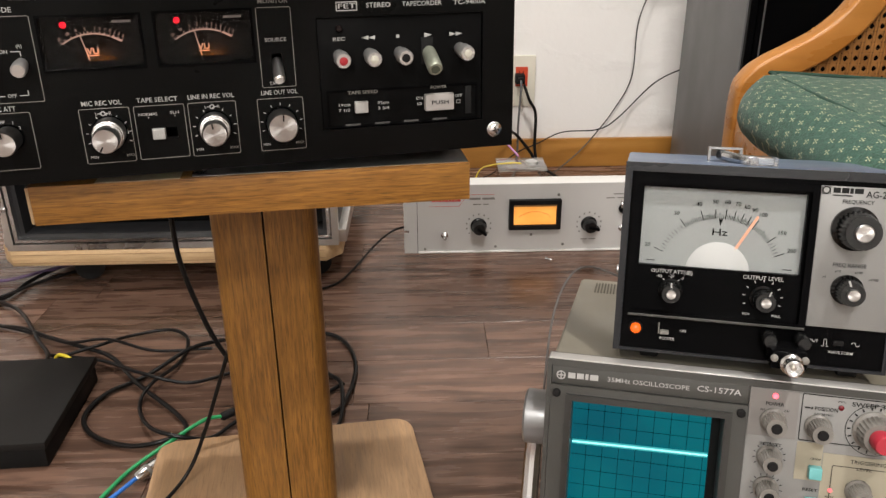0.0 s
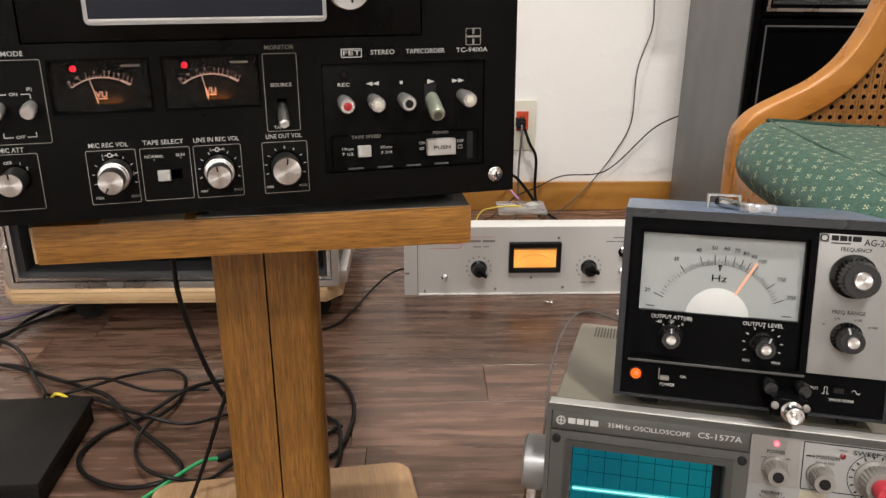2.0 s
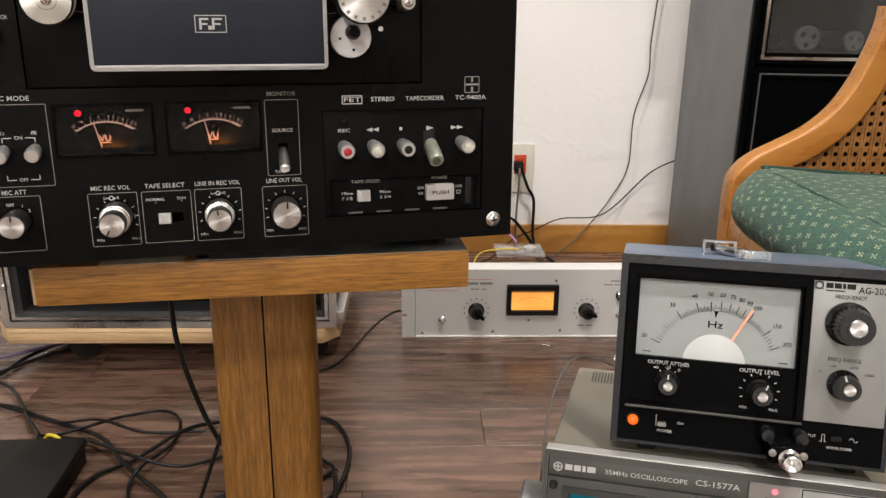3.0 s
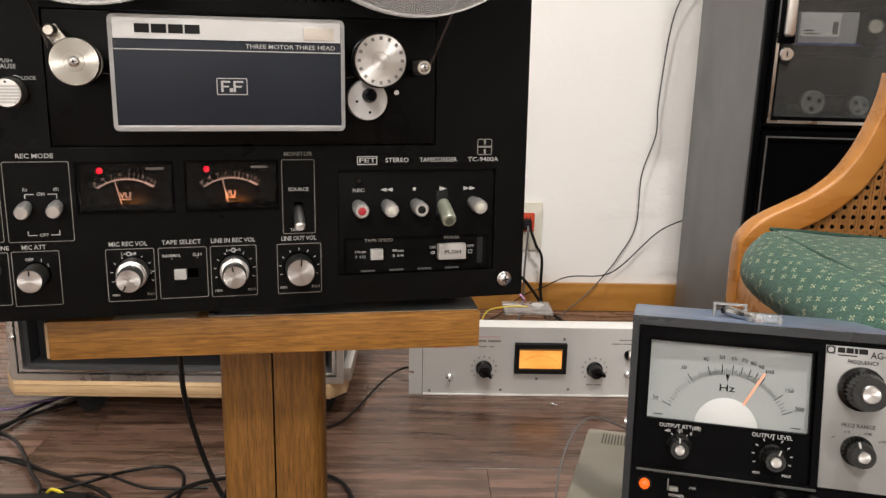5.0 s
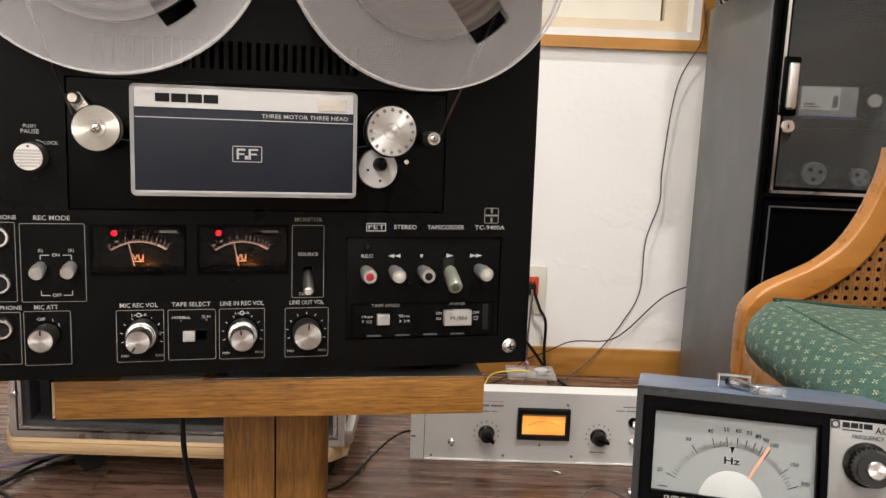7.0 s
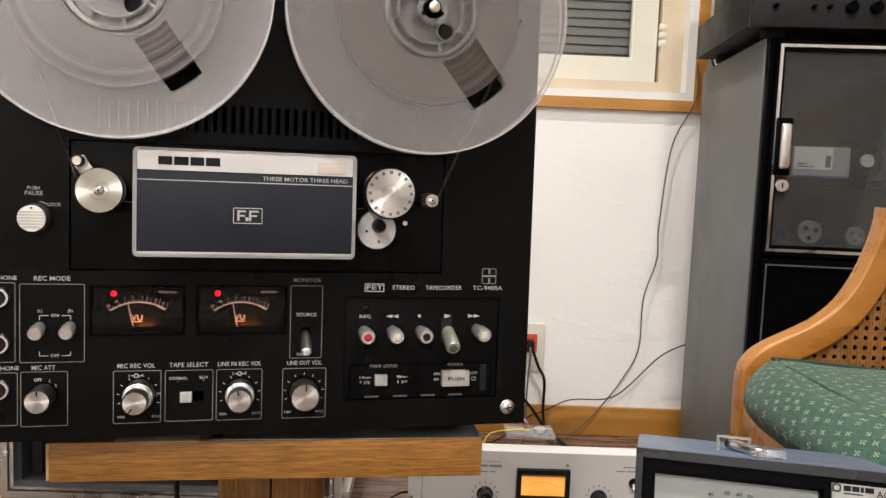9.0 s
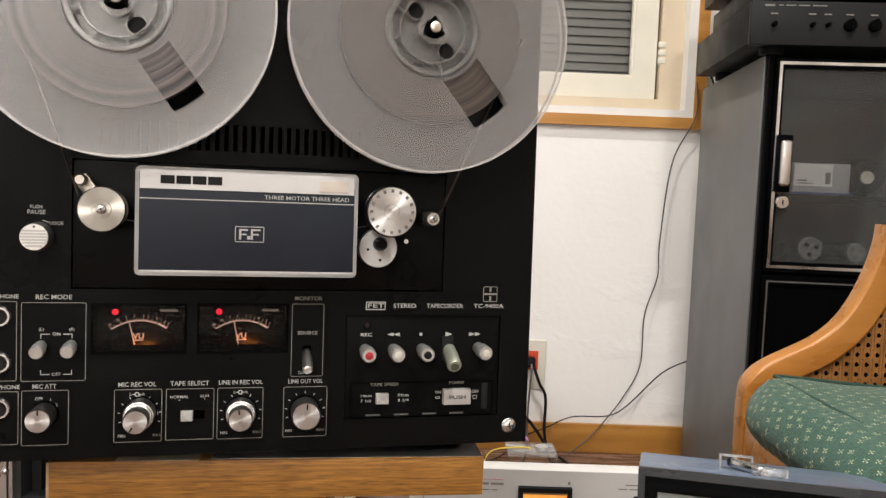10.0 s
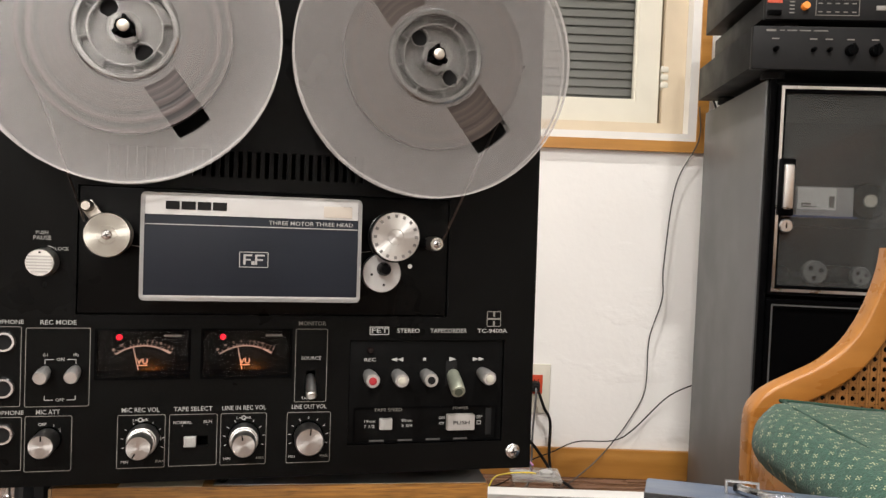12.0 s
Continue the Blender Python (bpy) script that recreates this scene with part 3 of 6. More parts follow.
# ---- reel-to-reel tape deck on the stand ----
MM = 0.001
DECK = pose(-0.2328, 0.4748, 0.4469, -1.541, 0, 13)
deck = thing("tape_deck", DECK, "black reel-to-reel tape recorder with lit meters", "tape recorder")
X0, X1, TOPZ = -0.085, 0.3135, 0.405
SLOTS = [(k * 5.6 * MM + 0.030, k * 5.6 * MM + 0.0328, 0.195, 0.212) for k in range(29)]
HOLES = [(0.0135, 0.2495, 0.1062, 0.1865), (0.1838, 0.2918, 0.0196, 0.09), (0.0256, 0.0818, 0.0657, 0.097), (0.0888, 0.1454, 0.0657, 0.0973),
         (0.1553, 0.1613, 0.056, 0.070), (0.079, 0.094, 0.022, 0.0288), (-0.0052, -0.001, 0.066, 0.074), (0.012, 0.0162, 0.066, 0.074), *SLOTS]
part("front_panel", sheet(X0, X1, 0, TOPZ, 0, 0.004, HOLES), BLACK, deck, "satin black front panel", smooth=0)
part("case", box(X0 + 0.001, X1 - 0.001, 0.02, 0.19, 0.001, TOPZ - 0.001, 0.002), BLACK, deck)
part("inner_panel", box(X0 + 0.002, X1 - 0.002, 0.0085, 0.0195, 0.002, TOPZ - 0.002), surface("deep_black", (0.0012, 0.0012, 0.0012), 0.8, spec=0.02), deck)
for fx in (0.01, 0.25):
    for fy in (0.05, 0.16):
        part("foot", box(fx, fx + 0.03, fy, fy + 0.03, -0.0085, 0.001, 0.001), DARK, deck)


def screw(parent, x, y, z, r, slot=True):
    s = part("screw", lathe([(r * 1.0, 0), (r * 1.0, r * 0.25), (r * 0.8, r * 0.5), (r * 0.45, r * 0.62)], 24), STEEL, parent, "cross-head steel screw", pose(x, y, z))
    if slot:
        part("recess", line(-r * 0.5, -r * 0.12, r * 0.5, r * 0.12, r * 0.2, -r * 0.63, line(-r * 0.12, r * 0.5, r * 0.12, -r * 0.5, r * 0.2, -r * 0.63)), INK, s)
    return s


washer = part("washer", lathe([(0.0052, 0), (0.0052, 0.0006), (0.0048, 0.0009)], 24), STEEL, deck, at=pose(0.3003, 0, 0.0121))
screw(deck, 0.3003, -0.0008, 0.0121, 0.0044)

# head plate with cover, rollers and levers
plate = part("head_plate", box(0.0143, 0.2487, 0.001, 0.0085, 0.107, 0.1857, 0.0006), BLACK, deck, "black inset plate")
cover = part("head_cover", box(0.0531, 0.1862, -0.024, 0.001, 0.1172, 0.1830, 0.0034, 4), BLACK_GLOSS, deck, "head cover with navy face and silver edge")
part("face", box(0.0553, 0.184, -0.0252, -0.0242, 0.1194, 0.181, 0.0004), NAVY, cover, "navy blue face")
SILVERFACE = surface("silver_face", (0.48, 0.478, 0.47), 0.38, 0.3, var=0.04, fine=600)
bm = outline(0.0533, 0.186, 0.1174, 0.1828, 0.0023, -0.0257, 0.0032)
bmesh.ops.solidify(bm, geom=bm.faces[:], thickness=-0.0017)
part("edge_frame", bm, SILVERFACE, cover, "silver edge", smooth=0)
part("lower_edge", box(0.0555, 0.1838, -0.02565, -0.0253, 0.1194, 0.1207), SILVERFACE, cover)
part("name_strip", box(0.0558, 0.1835, -0.0258, -0.0253, 0.1695, 0.1809), SILVERFACE, cover, "silver strip")
part("pin_stripe", bars([(0.0558, 0.1835, 0.1633, 0.1639)], -0.0256), WHITE, cover)
part("lip", box(0.0548, 0.1845, -0.0245, 0.0, 0.1832, 0.1845, 0.0005), BLACK_GLOSS, cover)
part("brand_mark", bars([(0.0675, 0.0755, 0.1727, 0.1777), (0.0765, 0.0848, 0.1727, 0.1777), (0.0858, 0.0938, 0.1727, 0.1777), (0.0947, 0.1030, 0.1727, 0.1777)], -0.0261), INK, cover, "dark printed mark")
part("lamp_window", box(0.1617, 0.1795, -0.0264, -0.0258, 0.1708, 0.1778, 0.0002), surface("ivory_lens", (0.42, 0.38, 0.33), 0.25), cover, "ivory lamp lens")
word("THREE MOTOR THREE HEAD", 0.1543, 0.1663, 0.0035, cover, WHITE, -0.0257, width=0.052)
part("emblem", outline(0.111, 0.1285, 0.1385, 0.1482, 0.0005, -0.0257, 0.0006), WHITE, cover)
part("emblem", bars([(0.1135, 0.1148, 0.1402, 0.1466), (0.1148, 0.1187, 0.1455, 0.1466), (0.1148, 0.118, 0.1428, 0.1438), (0.1205, 0.1218, 0.1402, 0.1466), (0.1218, 0.1262, 0.1455, 0.1466), (0.1218, 0.1252, 0.1428, 0.1438), (0.1183, 0.1203, 0.1402, 0.1424)], -0.0257), WHITE, cover)

FACED = turned_metal("faced_nickel", (0.40, 0.385, 0.345), 0.34)
BRASSY = surface("nickel_roller", (0.47, 0.44, 0.39), 0.33, 1.0, var=0.06, bump=0.06)
rol = part("guide_roller", lathe([(0.0125, 0), (0.0125, 0.003), (0.0098, 0.0036), (0.0098, 0.013), (0.0134, 0.0136), (0.0136, 0.0146), (0.0136, 0.019), (0.0131, 0.0198), (0.0056, 0.0198), (0.0054, 0.0203), (0.0046, 0.0203)], 48), FACED, plate, "nickel-plated guide roller", pose(0.0338, 0.0, 0.1560))
screw(rol, 0, -0.0203, 0, 0.003)
bm = box(-0.0042, 0.0042, -0.0045, -0.002, 0.0, 0.0225, 0.001)
part("arm", bm, BRASSY, plate, "tension arm", pose(0.0325, -0.003, 0.1570, 0, -36, 0))
tip = part("guide_pin", lathe([(0.0035, 0), (0.0035, 0.012), (0.0026, 0.0135)], 20), BRASSY, plate, "guide pin", pose(0.0207, -0.002, 0.1733))
ctr = part("capstan_roller", lathe([(0.0165, 0.0), (0.0165, 0.005), (0.015, 0.0055), (0.0152, 0.0135), (0.0168, 0.014), (0.0168, 0.0180), (0.0164, 0.0186)], 56), KNOB_BLACK, plate, "black roller with a silver face and a ring of marks", pose(0.2091, 0, 0.1600))
part("face", lathe([(0.0160, 0.0186), (0.0160, 0.0194), (0.0156, 0.0198), (0.0052, 0.0198), (0.0049, 0.0195)], 56), turned_metal("faced_silver", (0.62, 0.61, 0.59), 0.40), ctr, "silver face")
bm = bmesh.new()
for k in range(16):
    a = radians(k * 22.5)
    line(0.0135 * math.cos(a + 0.07), 0.0135 * math.sin(a + 0.07), 0.0135 * math.cos(a - 0.07), 0.0135 * math.sin(a - 0.07), 0.0021, -0.0203, bm)
part("strobe_mark", bm, surface("grey_print", (0.11, 0.105, 0.10), 0.5, var=0.2, bump=0), ctr)
disc = part("pinch_disc", lathe([(0.0128, 0.0), (0.0128, 0.0075), (0.0124, 0.008)], 40), SILVERFACE, plate, "plain steel disc", pose(0.2025, 0, 0.1357))
for x, z in ((-0.0068, -0.001), (0.0015, -0.0078)):
    part("hole", lathe([(0.0009, 0.0081), (0.0009, 0.0083)], 10), INK, disc, at=pose(x, 0, z))
part("post", lathe([(0.0046, 0.0), (0.0046, 0.0085), (0.0035, 0.014), (0.003, 0.016)], 24), BLACK_GLOSS, plate, at=pose(0.2035, -0.004, 0.1385))
part("pin", lathe([(0.0016, 0), (0.0016, 0.007)], 10), STEEL, plate, at=pose(0.2215, 0, 0.1405))
bm = box(-0.0028, 0.0028, -0.006, -0.003, 0, 0.010, 0.001)
part("lever", bm, BLACK_GLOSS, plate, at=pose(0.2355, -0.003, 0.1555, 0, -80, 0))
pin = part("guide_pin", lathe([(0.0048, 0), (0.0048, 0.013), (0.0042, 0.0145), (0.0046, 0.016), (0.0046, 0.0195), (0.004, 0.0205)], 24), BRASSY, plate, "guide pin with screw", pose(0.2362, -0.001, 0.1562))
screw(pin, 0, -0.0203, 0, 0.0028)

# pause knob
LINES = surface("ribbed_white", (0.36, 0.355, 0.34), 0.4, var=0.05)
pk = part("pause_knob", lathe([(0.0085, 0), (0.0088, 0.002), (0.0082, 0.011), (0.0078, 0.0122)], 40), ALU, deck, "ribbed white pause knob", pose(-0.0046, 0, 0.1382))
bm = bmesh.new()
for k in range(6):
    z = -0.0058 + k * 0.0018
    w = math.sqrt(max(0, 0.0074 ** 2 - z * z))
    box(-w, w, -0.0132, -0.0121, z, z + 0.0011, bm=bm)
part("rib", bm, LINES, pk)
part("dot", bars([(-0.0006, 0.0006, 0.0056, 0.0068)], -0.0125), INK, pk)
word("PUSH", -0.0063, 0.1561, 0.003, deck, WHITE)
word("PAUSE", -0.0062, 0.1529, 0.0036, deck, WHITE)
word("LOCK", 0.0052, 0.1464, 0.003, deck, WHITE)
part("arrow", arc(-0.0035, 0.1405, 0.0075, 55, 85, 0.0005), WHITE, deck)

# ---- framed control groups ----
for x0, x1, z0, z1 in ((-0.042, -0.0164, 0.0495, 0.0986), (-0.042, -0.0152, 0.0103, 0.0433), (-0.0142, 0.0227, 0.0491, 0.0979), (-0.0137, 0.0132, 0.0092, 0.0436),
                       (0.0393, 0.068, 0.0093, 0.0431), (0.0702, 0.0998, 0.0096, 0.0429), (0.1017, 0.1307, 0.0092, 0.0429), (0.1436, 0.1723, 0.0091, 0.0427), (0.1479, 0.1689, 0.0493, 0.0977)):
    part("group_frame", outline(x0, x1, z0, z1, 0.0004), DIM, deck)
for text, x, z, s, w in (("HEADPHONE", -0.0265, 0.1013, 0.0036, 0.022), ("MICROPHONE", -0.0265, 0.0458, 0.0036, 0.024), ("REC MODE", 0.0041, 0.1011, 0.0040, 0.0205), ("MIC ATT", -0.0008, 0.0458, 0.0040, 0.0135), ("MONITOR", 0.1585, 0.1011, 0.0038, 0.0178),
                         ("MIC REC VOL", 0.0529, 0.0460, 0.0040, 0.0225), ("TAPE SELECT", 0.0846, 0.0461, 0.0040, 0.0238), ("LINE IN REC VOL", 0.1162, 0.0462, 0.0040, 0.0275), ("LINE OUT VOL", 0.1578, 0.0461, 0.0040, 0.0225),
                         ("(L)", -0.0028, 0.0812, 0.0026, None), ("(R)", 0.0145, 0.0812, 0.0026, None), ("ON", 0.0058, 0.0783, 0.0029, None), ("OFF", 0.0058, 0.0533, 0.0029, None), ("OFF", -0.0038, 0.0383, 0.0027, None), ("1", 0.0028, 0.0376, 0.0027, None), ("2", 0.0062, 0.0345, 0.0027, None),
                         ("SOURCE", 0.1584, 0.0783, 0.0032, 0.013), ("TAPE", 0.1556, 0.0518, 0.0028, None), ("NORMAL", 0.0783, 0.0375, 0.0026, 0.0112), ("SLH", 0.0938, 0.0378, 0.0026, 0.0052),
                         ("STEREO", 0.2232, 0.0965, 0.0041, 0.0155), ("TAPECORDER", 0.2512, 0.0965, 0.0041, 0.0258), ("TC-9400A", 0.2825, 0.0965, 0.0041, 0.0215),
                         ("REC", 0.1977, 0.0766, 0.0032, 0.0078)):
    word(text, x, z, s, deck, WHITE if text != "MONITOR" else DIM, width=w, y=-0.0004 if text != "REC" else 0.0014)
for s in (-1, 1):
    part("bracket", line(0.0058 + s * 0.0038, 0.0783, 0.0058 + s * 0.0088, 0.0783, 0.0005, bm=line(0.0058 + s * 0.0088, 0.0783, 0.0058 + s * 0.0088, 0.0755, 0.0005)), WHITE, deck)
    part("bracket", line(0.0058 + s * 0.0038, 0.0533, 0.0058 + s * 0.0088, 0.0533, 0.0005, bm=line(0.0058 + s * 0.0088, 0.0533, 0.0058 + s * 0.0088, 0.0561, 0.0005)), WHITE, deck)
part("badge", outline(0.1966, 0.2099, 0.0937, 0.0993, 0.0006, r=0.0003), WHITE, deck)
word("FET", 0.2033, 0.0965, 0.0042, deck, WHITE, width=0.011)
part("emblem", outline(0.2783, 0.2886, 0.0995, 0.1103, 0.0005, r=0.001), DIM, deck)
part("emblem", bars([(0.2828, 0.2842, 0.1002, 0.1035), (0.2828, 0.2842, 0.1065, 0.1098), (0.279, 0.288, 0.1044, 0.1056)]), DIM, deck)

# jacks
for z in (0.0893, 0.0611, 0.0328):
    j = part("jack", lathe([(0.0068, 0), (0.0068, 0.0012), (0.0058, 0.0028), (0.0046, 0.0028), (0.0044, 0.0008)], 32), STEEL, deck, "nickel jack socket", pose(-0.0257, 0, z))
    part("hole", lathe([(0.0044, 0.0009), (0.0044, 0.0012)], 24), INK, j)


SATIN = surface("satin_aluminium", (0.50, 0.495, 0.48), 0.33, 0.78, var=0.06, fine=700, bump=0.1)


def toggle(x, z, length, lean_z, r=0.0042, cap=None, cap_r=0.0028):
    """A round switch lever that leans down out of the panel."""
    sw = part("switch_lever", lathe([(r * 0.8, 0), (r * 0.85, length * 0.25), (r, length * 0.5), (r, length - 0.0012), (r * 0.86, length)], 28), SATIN, deck, "aluminium switch lever", pose(x, 0.002, z, lean_z))
    if cap:
        part("cap", lathe([(cap_r, length - 0.0008), (cap_r, length + 0.0004), (cap_r * 0.7, length + 0.0007)], 20), cap, sw)
    return sw


toggle(-0.0031, 0.0712, 0.0145, 10)
toggle(0.0141, 0.0715, 0.0145, 10)
# monitor slide lever, hanging down
part("switch_lever", lathe([(0.0028, 0), (0.0030, 0.005), (0.0034, 0.010), (0.0034, 0.0175), (0.0026, 0.0185)], 24), ALU, deck, "aluminium lever pushed down", pose(0.1583, 0.004, 0.0655, 34))

# knobs
def ticks(cx, cz, r0, r1, angles, parent, bm=None):
    bm = bm or bmesh.new()
    for a in angles:
        a = radians(a)
        line(cx + r0 * math.cos(a), cz + r0 * math.sin(a), cx + r1 * math.cos(a), cz + r1 * math.sin(a), 0.0005, bm=bm)
    return part("scale_marks", bm, WHITE, parent)


def knob(x, z, r, depth, pointer=90, stacked=False, label="brushed aluminium knob"):
    if stacked:
        prof = [(r * 1.04, 0), (r * 1.04, depth * 0.40), (r, depth * 0.45), (r * 0.93, depth * 0.46), (r * 0.9, depth * 0.55), (r * 0.82, depth * 0.56), (r * 0.82, depth * 0.95), (r * 0.76, depth)]
    else:
        prof = [(r, 0), (r, depth * 0.3), (r * 0.96, depth * 0.34), (r * 1.0, depth * 0.5), (r, depth * 0.94), (r * 0.93, depth)]
    k = part("knob", lathe(prof, 64, ripple=(64, r * 0.035, depth * 0.05, depth * 0.5)), TURNED, deck, label, pose(x, 0, z))
    rr = prof[-1][0]
    a = radians(pointer)
    part("pointer", line(rr * 0.5 * math.cos(a), rr * 0.5 * math.sin(a), rr * 0.98 * math.cos(a), rr * 0.98 * math.sin(a), 0.0009, -depth - 0.0002), INK, k)
    part("skirt", lathe([(r * 1.12, 0), (r * 1.12, 0.0012), (r * 1.05, 0.0018)], 48), BLACK_GLOSS, k)
    return k


knob(-0.0004, 0.0290, 0.0072, 0.0185, 90)
knob(0.0552, 0.0285, 0.0090, 0.026, 240, True)
knob(0.1166, 0.0275, 0.0090, 0.024, 100, True)
knob(0.1576, 0.0270, 0.0091, 0.0175, 85)
for cx, n in ((0.0546, 9), (0.1166, 9), (0.1578, 9)):
    ticks(cx, 0.0265, 0.0116, 0.0132, [-20 + i * 27.5 for i in range(9)], deck)
    word("MIN", cx - 0.0105, 0.0133, 0.0025, deck, WHITE)
    word("MAX", cx + 0.0105, 0.0133, 0.0025, deck, DIM)
for cx in (0.0529, 0.1162):
    part("balance_mark", arc(cx, 0.0398, 0.0012, 0, 360, 0.0006, bm=line(cx - 0.003, 0.0398, cx - 0.0013, 0.0398, 0.0005, bm=line(cx + 0.0013, 0.0398, cx + 0.003, 0.0398, 0.0005))), WHITE, deck)
    word("L", cx - 0.0039, 0.0398, 0.0025, deck, WHITE)
    word("R", cx + 0.0039, 0.0398, 0.0025, deck, WHITE)
part("range_mark", arc(0.0546, 0.0265, 0.0108, 0, 80, 0.0006), WHITE, deck)

# slide switches
def ribbed(x0, x1, z0, z1, y0, y1, parent, n=5, name="slide_switch"):
    s = part(name, box(x0, x1, y0, y1, z0, z1, 0.0004), LINES, parent, "ivory slide switch")
    bm = bmesh.new()
    for k in range(n):
        x = x0 + (x1 - x0) * (k + 0.5) / n
        box(x - 0.0004, x + 0.0004, y0 - 0.0005, y0, z0 + 0.0006, z1 - 0.0006, bm=bm)
    part("rib", bm, LINES, s)
    return s


ribbed(0.0795, 0.0868, 0.0222, 0.0286, -0.003, 0.006, deck)
part("dot", bars([(0.0780, 0.0786, 0.0352, 0.0358), (0.0935, 0.0941, 0.0356, 0.0362)]), WHITE, deck)

# ---- transport controls in their recess ----
tray = part("control_tray", box(0.1842, 0.2914, 0.0018, 0.0084, 0.02, 0.0896, 0.0003), surface("tray_black", (0.0030, 0.0030, 0.0030), 0.5, var=0.2, scale=40, spec=0.05), deck, "sunken black control tray")
part("lower_frame", sheet(0.1875, 0.2885, 0.0205, 0.0445, 0.0006, 0.0018, [(0.1886, 0.2872, 0.0216, 0.0434)]), BLACK_GLOSS, tray, smooth=0)
SYM = {"rewind": [(-1, -1), (1, -1)], "stop": [], "play": [(1, 1)], "forward": [(-1, 1), (1, 1)]}
def triangle(cx, cz, d, s, bm):
    bm.faces.new([bm.verts.new(p) for p in ((cx - d * s, 0.0014, cz + s * 0.62), (cx - d * s, 0.0014, cz - s * 0.62), (cx + d * s, 0.0014, cz))])
for name, cx in (("rewind", 0.2163), ("play", 0.2553), ("forward", 0.2739)):
    bm = bmesh.new()
    if name == "play":
        triangle(cx, 0.0768, 1, 0.0026, bm)
    else:
        for s in (-1, 1):
            triangle(cx + s * 0.0021, 0.0768, -1 if name == "rewind" else 1, 0.0022, bm)
    part("symbol", bm, WHITE, tray)
part("symbol", bars([(0.2343, 0.2363, 0.0759, 0.0779)], 0.0014), WHITE, tray)
CAPS = {"red": surface("red_cap", (0.26, 0.008, 0.014), 0.5), "ivory": surface("ivory_cap", (0.40, 0.39, 0.33), 0.5), "black": INK}
for x, c in ((0.1972, "red"), (0.2165, "ivory"), (0.2363, "black"), (0.2765, "ivory")):
    toggle(x, 0.0665 if x < 0.27 else 0.0672, 0.0200, 2, 0.0049, CAPS[c], 0.0026)
part("end_slot", box(0.2800, 0.2842, 0.0008, 0.0017, 0.0240, 0.0425, 0.0002), INK, tray, "dark end slot")
lens = part("record_lamp", lathe([(0.0021, -0.0018), (0.0021, 0.0004), (0.0016, 0.0010)], 20), surface("unlit_lens", (0.006, 0.003, 0.003), 0.2, spec=0.3), tray, "small unlit lamp", pose(0.1978, 0, 0.0832))
part("slot", box(0.2505, 0.2585, 0.001, 0.0018, 0.0585, 0.0755, 0.0003), INK, tray)
pl = part("switch_lever", lathe([(0.0042, 0), (0.0046, 0.006), (0.0049, 0.012), (0.0049, 0.0215), (0.0042, 0.0226)], 28), surface("greenish_lever", (0.33, 0.35, 0.28), 0.42, 0.6, var=0.12, scale=90), deck, "greenish play lever pushed down", pose(0.2557, 0.005, 0.0672, 26))
part("cap", lathe([(0.0028, 0.0224), (0.0028, 0.0231)], 16), surface("olive_cap", (0.06, 0.07, 0.05), 0.4), pl)
word("TAPE SPEED", 0.2109, 0.0427, 0.0030, tray, DIM, 0.0003, width=0.0195)
word("19cm", 0.1985, 0.0349, 0.0027, tray, WHITE, 0.0014, width=0.0075)
word("7 1/2", 0.1985, 0.0314, 0.0027, tray, WHITE, 0.0014, width=0.0072)
word("95cm", 0.2243, 0.0349, 0.0027, tray, WHITE, 0.0014, width=0.0078)
word("3 3/4", 0.2243, 0.0314, 0.0027, tray, WHITE, 0.0014, width=0.0075)
ribbed(0.2052, 0.2137, 0.0297, 0.0369, -0.002, 0.003, tray)
word("POWER", 0.2615, 0.0430, 0.0028, tray, DIM, 0.0003, width=0.011)
word("ON", 0.2487, 0.0363, 0.0029, tray, WHITE, 0.0014)
word("OFF", 0.2754, 0.0363, 0.0029, tray, WHITE, 0.0014)
part("symbol", outline(0.2738, 0.2768, 0.0312, 0.0338, 0.0004, 0.0014, 0.0002), WHITE, tray)
part("symbol", outline(0.2470, 0.2502, 0.0318, 0.0334, 0.0004, 0.0014, 0.0005), WHITE, tray)
pb = part("push_button", box(0.2518, 0.2713, -0.003, 0.003, 0.0282, 0.0390, 0.0008), surface("grey_button", (0.29, 0.275, 0.26), 0.45, var=0.05), tray, "pale grey power button")
word("PUSH", 0.2616, 0.0336, 0.0036, pb, INK, -0.0034, width=0.0115)
for k in range(4):
    part("label_strip", bars([(0.1985 + k * 0.0195, 0.2085 + k * 0.0195, 0.0213, 0.0226)], 0.0003), surface("dull_strip", (0.05, 0.05, 0.048), 0.5), tray)


# ---- level meters ----
SCALE_INK = surface("scale_print", (0.45, 0.31, 0.26), 0.5, var=0.05, bump=0)
BULB = glow("meter_bulb", (1.0, 0.32, 0.06), 260.0, (0.9, 0.5, 0.2))
LED = glow("red_led", (1.0, 0.002, 0.02), 1.6, (0.08, 0.004, 0.006))


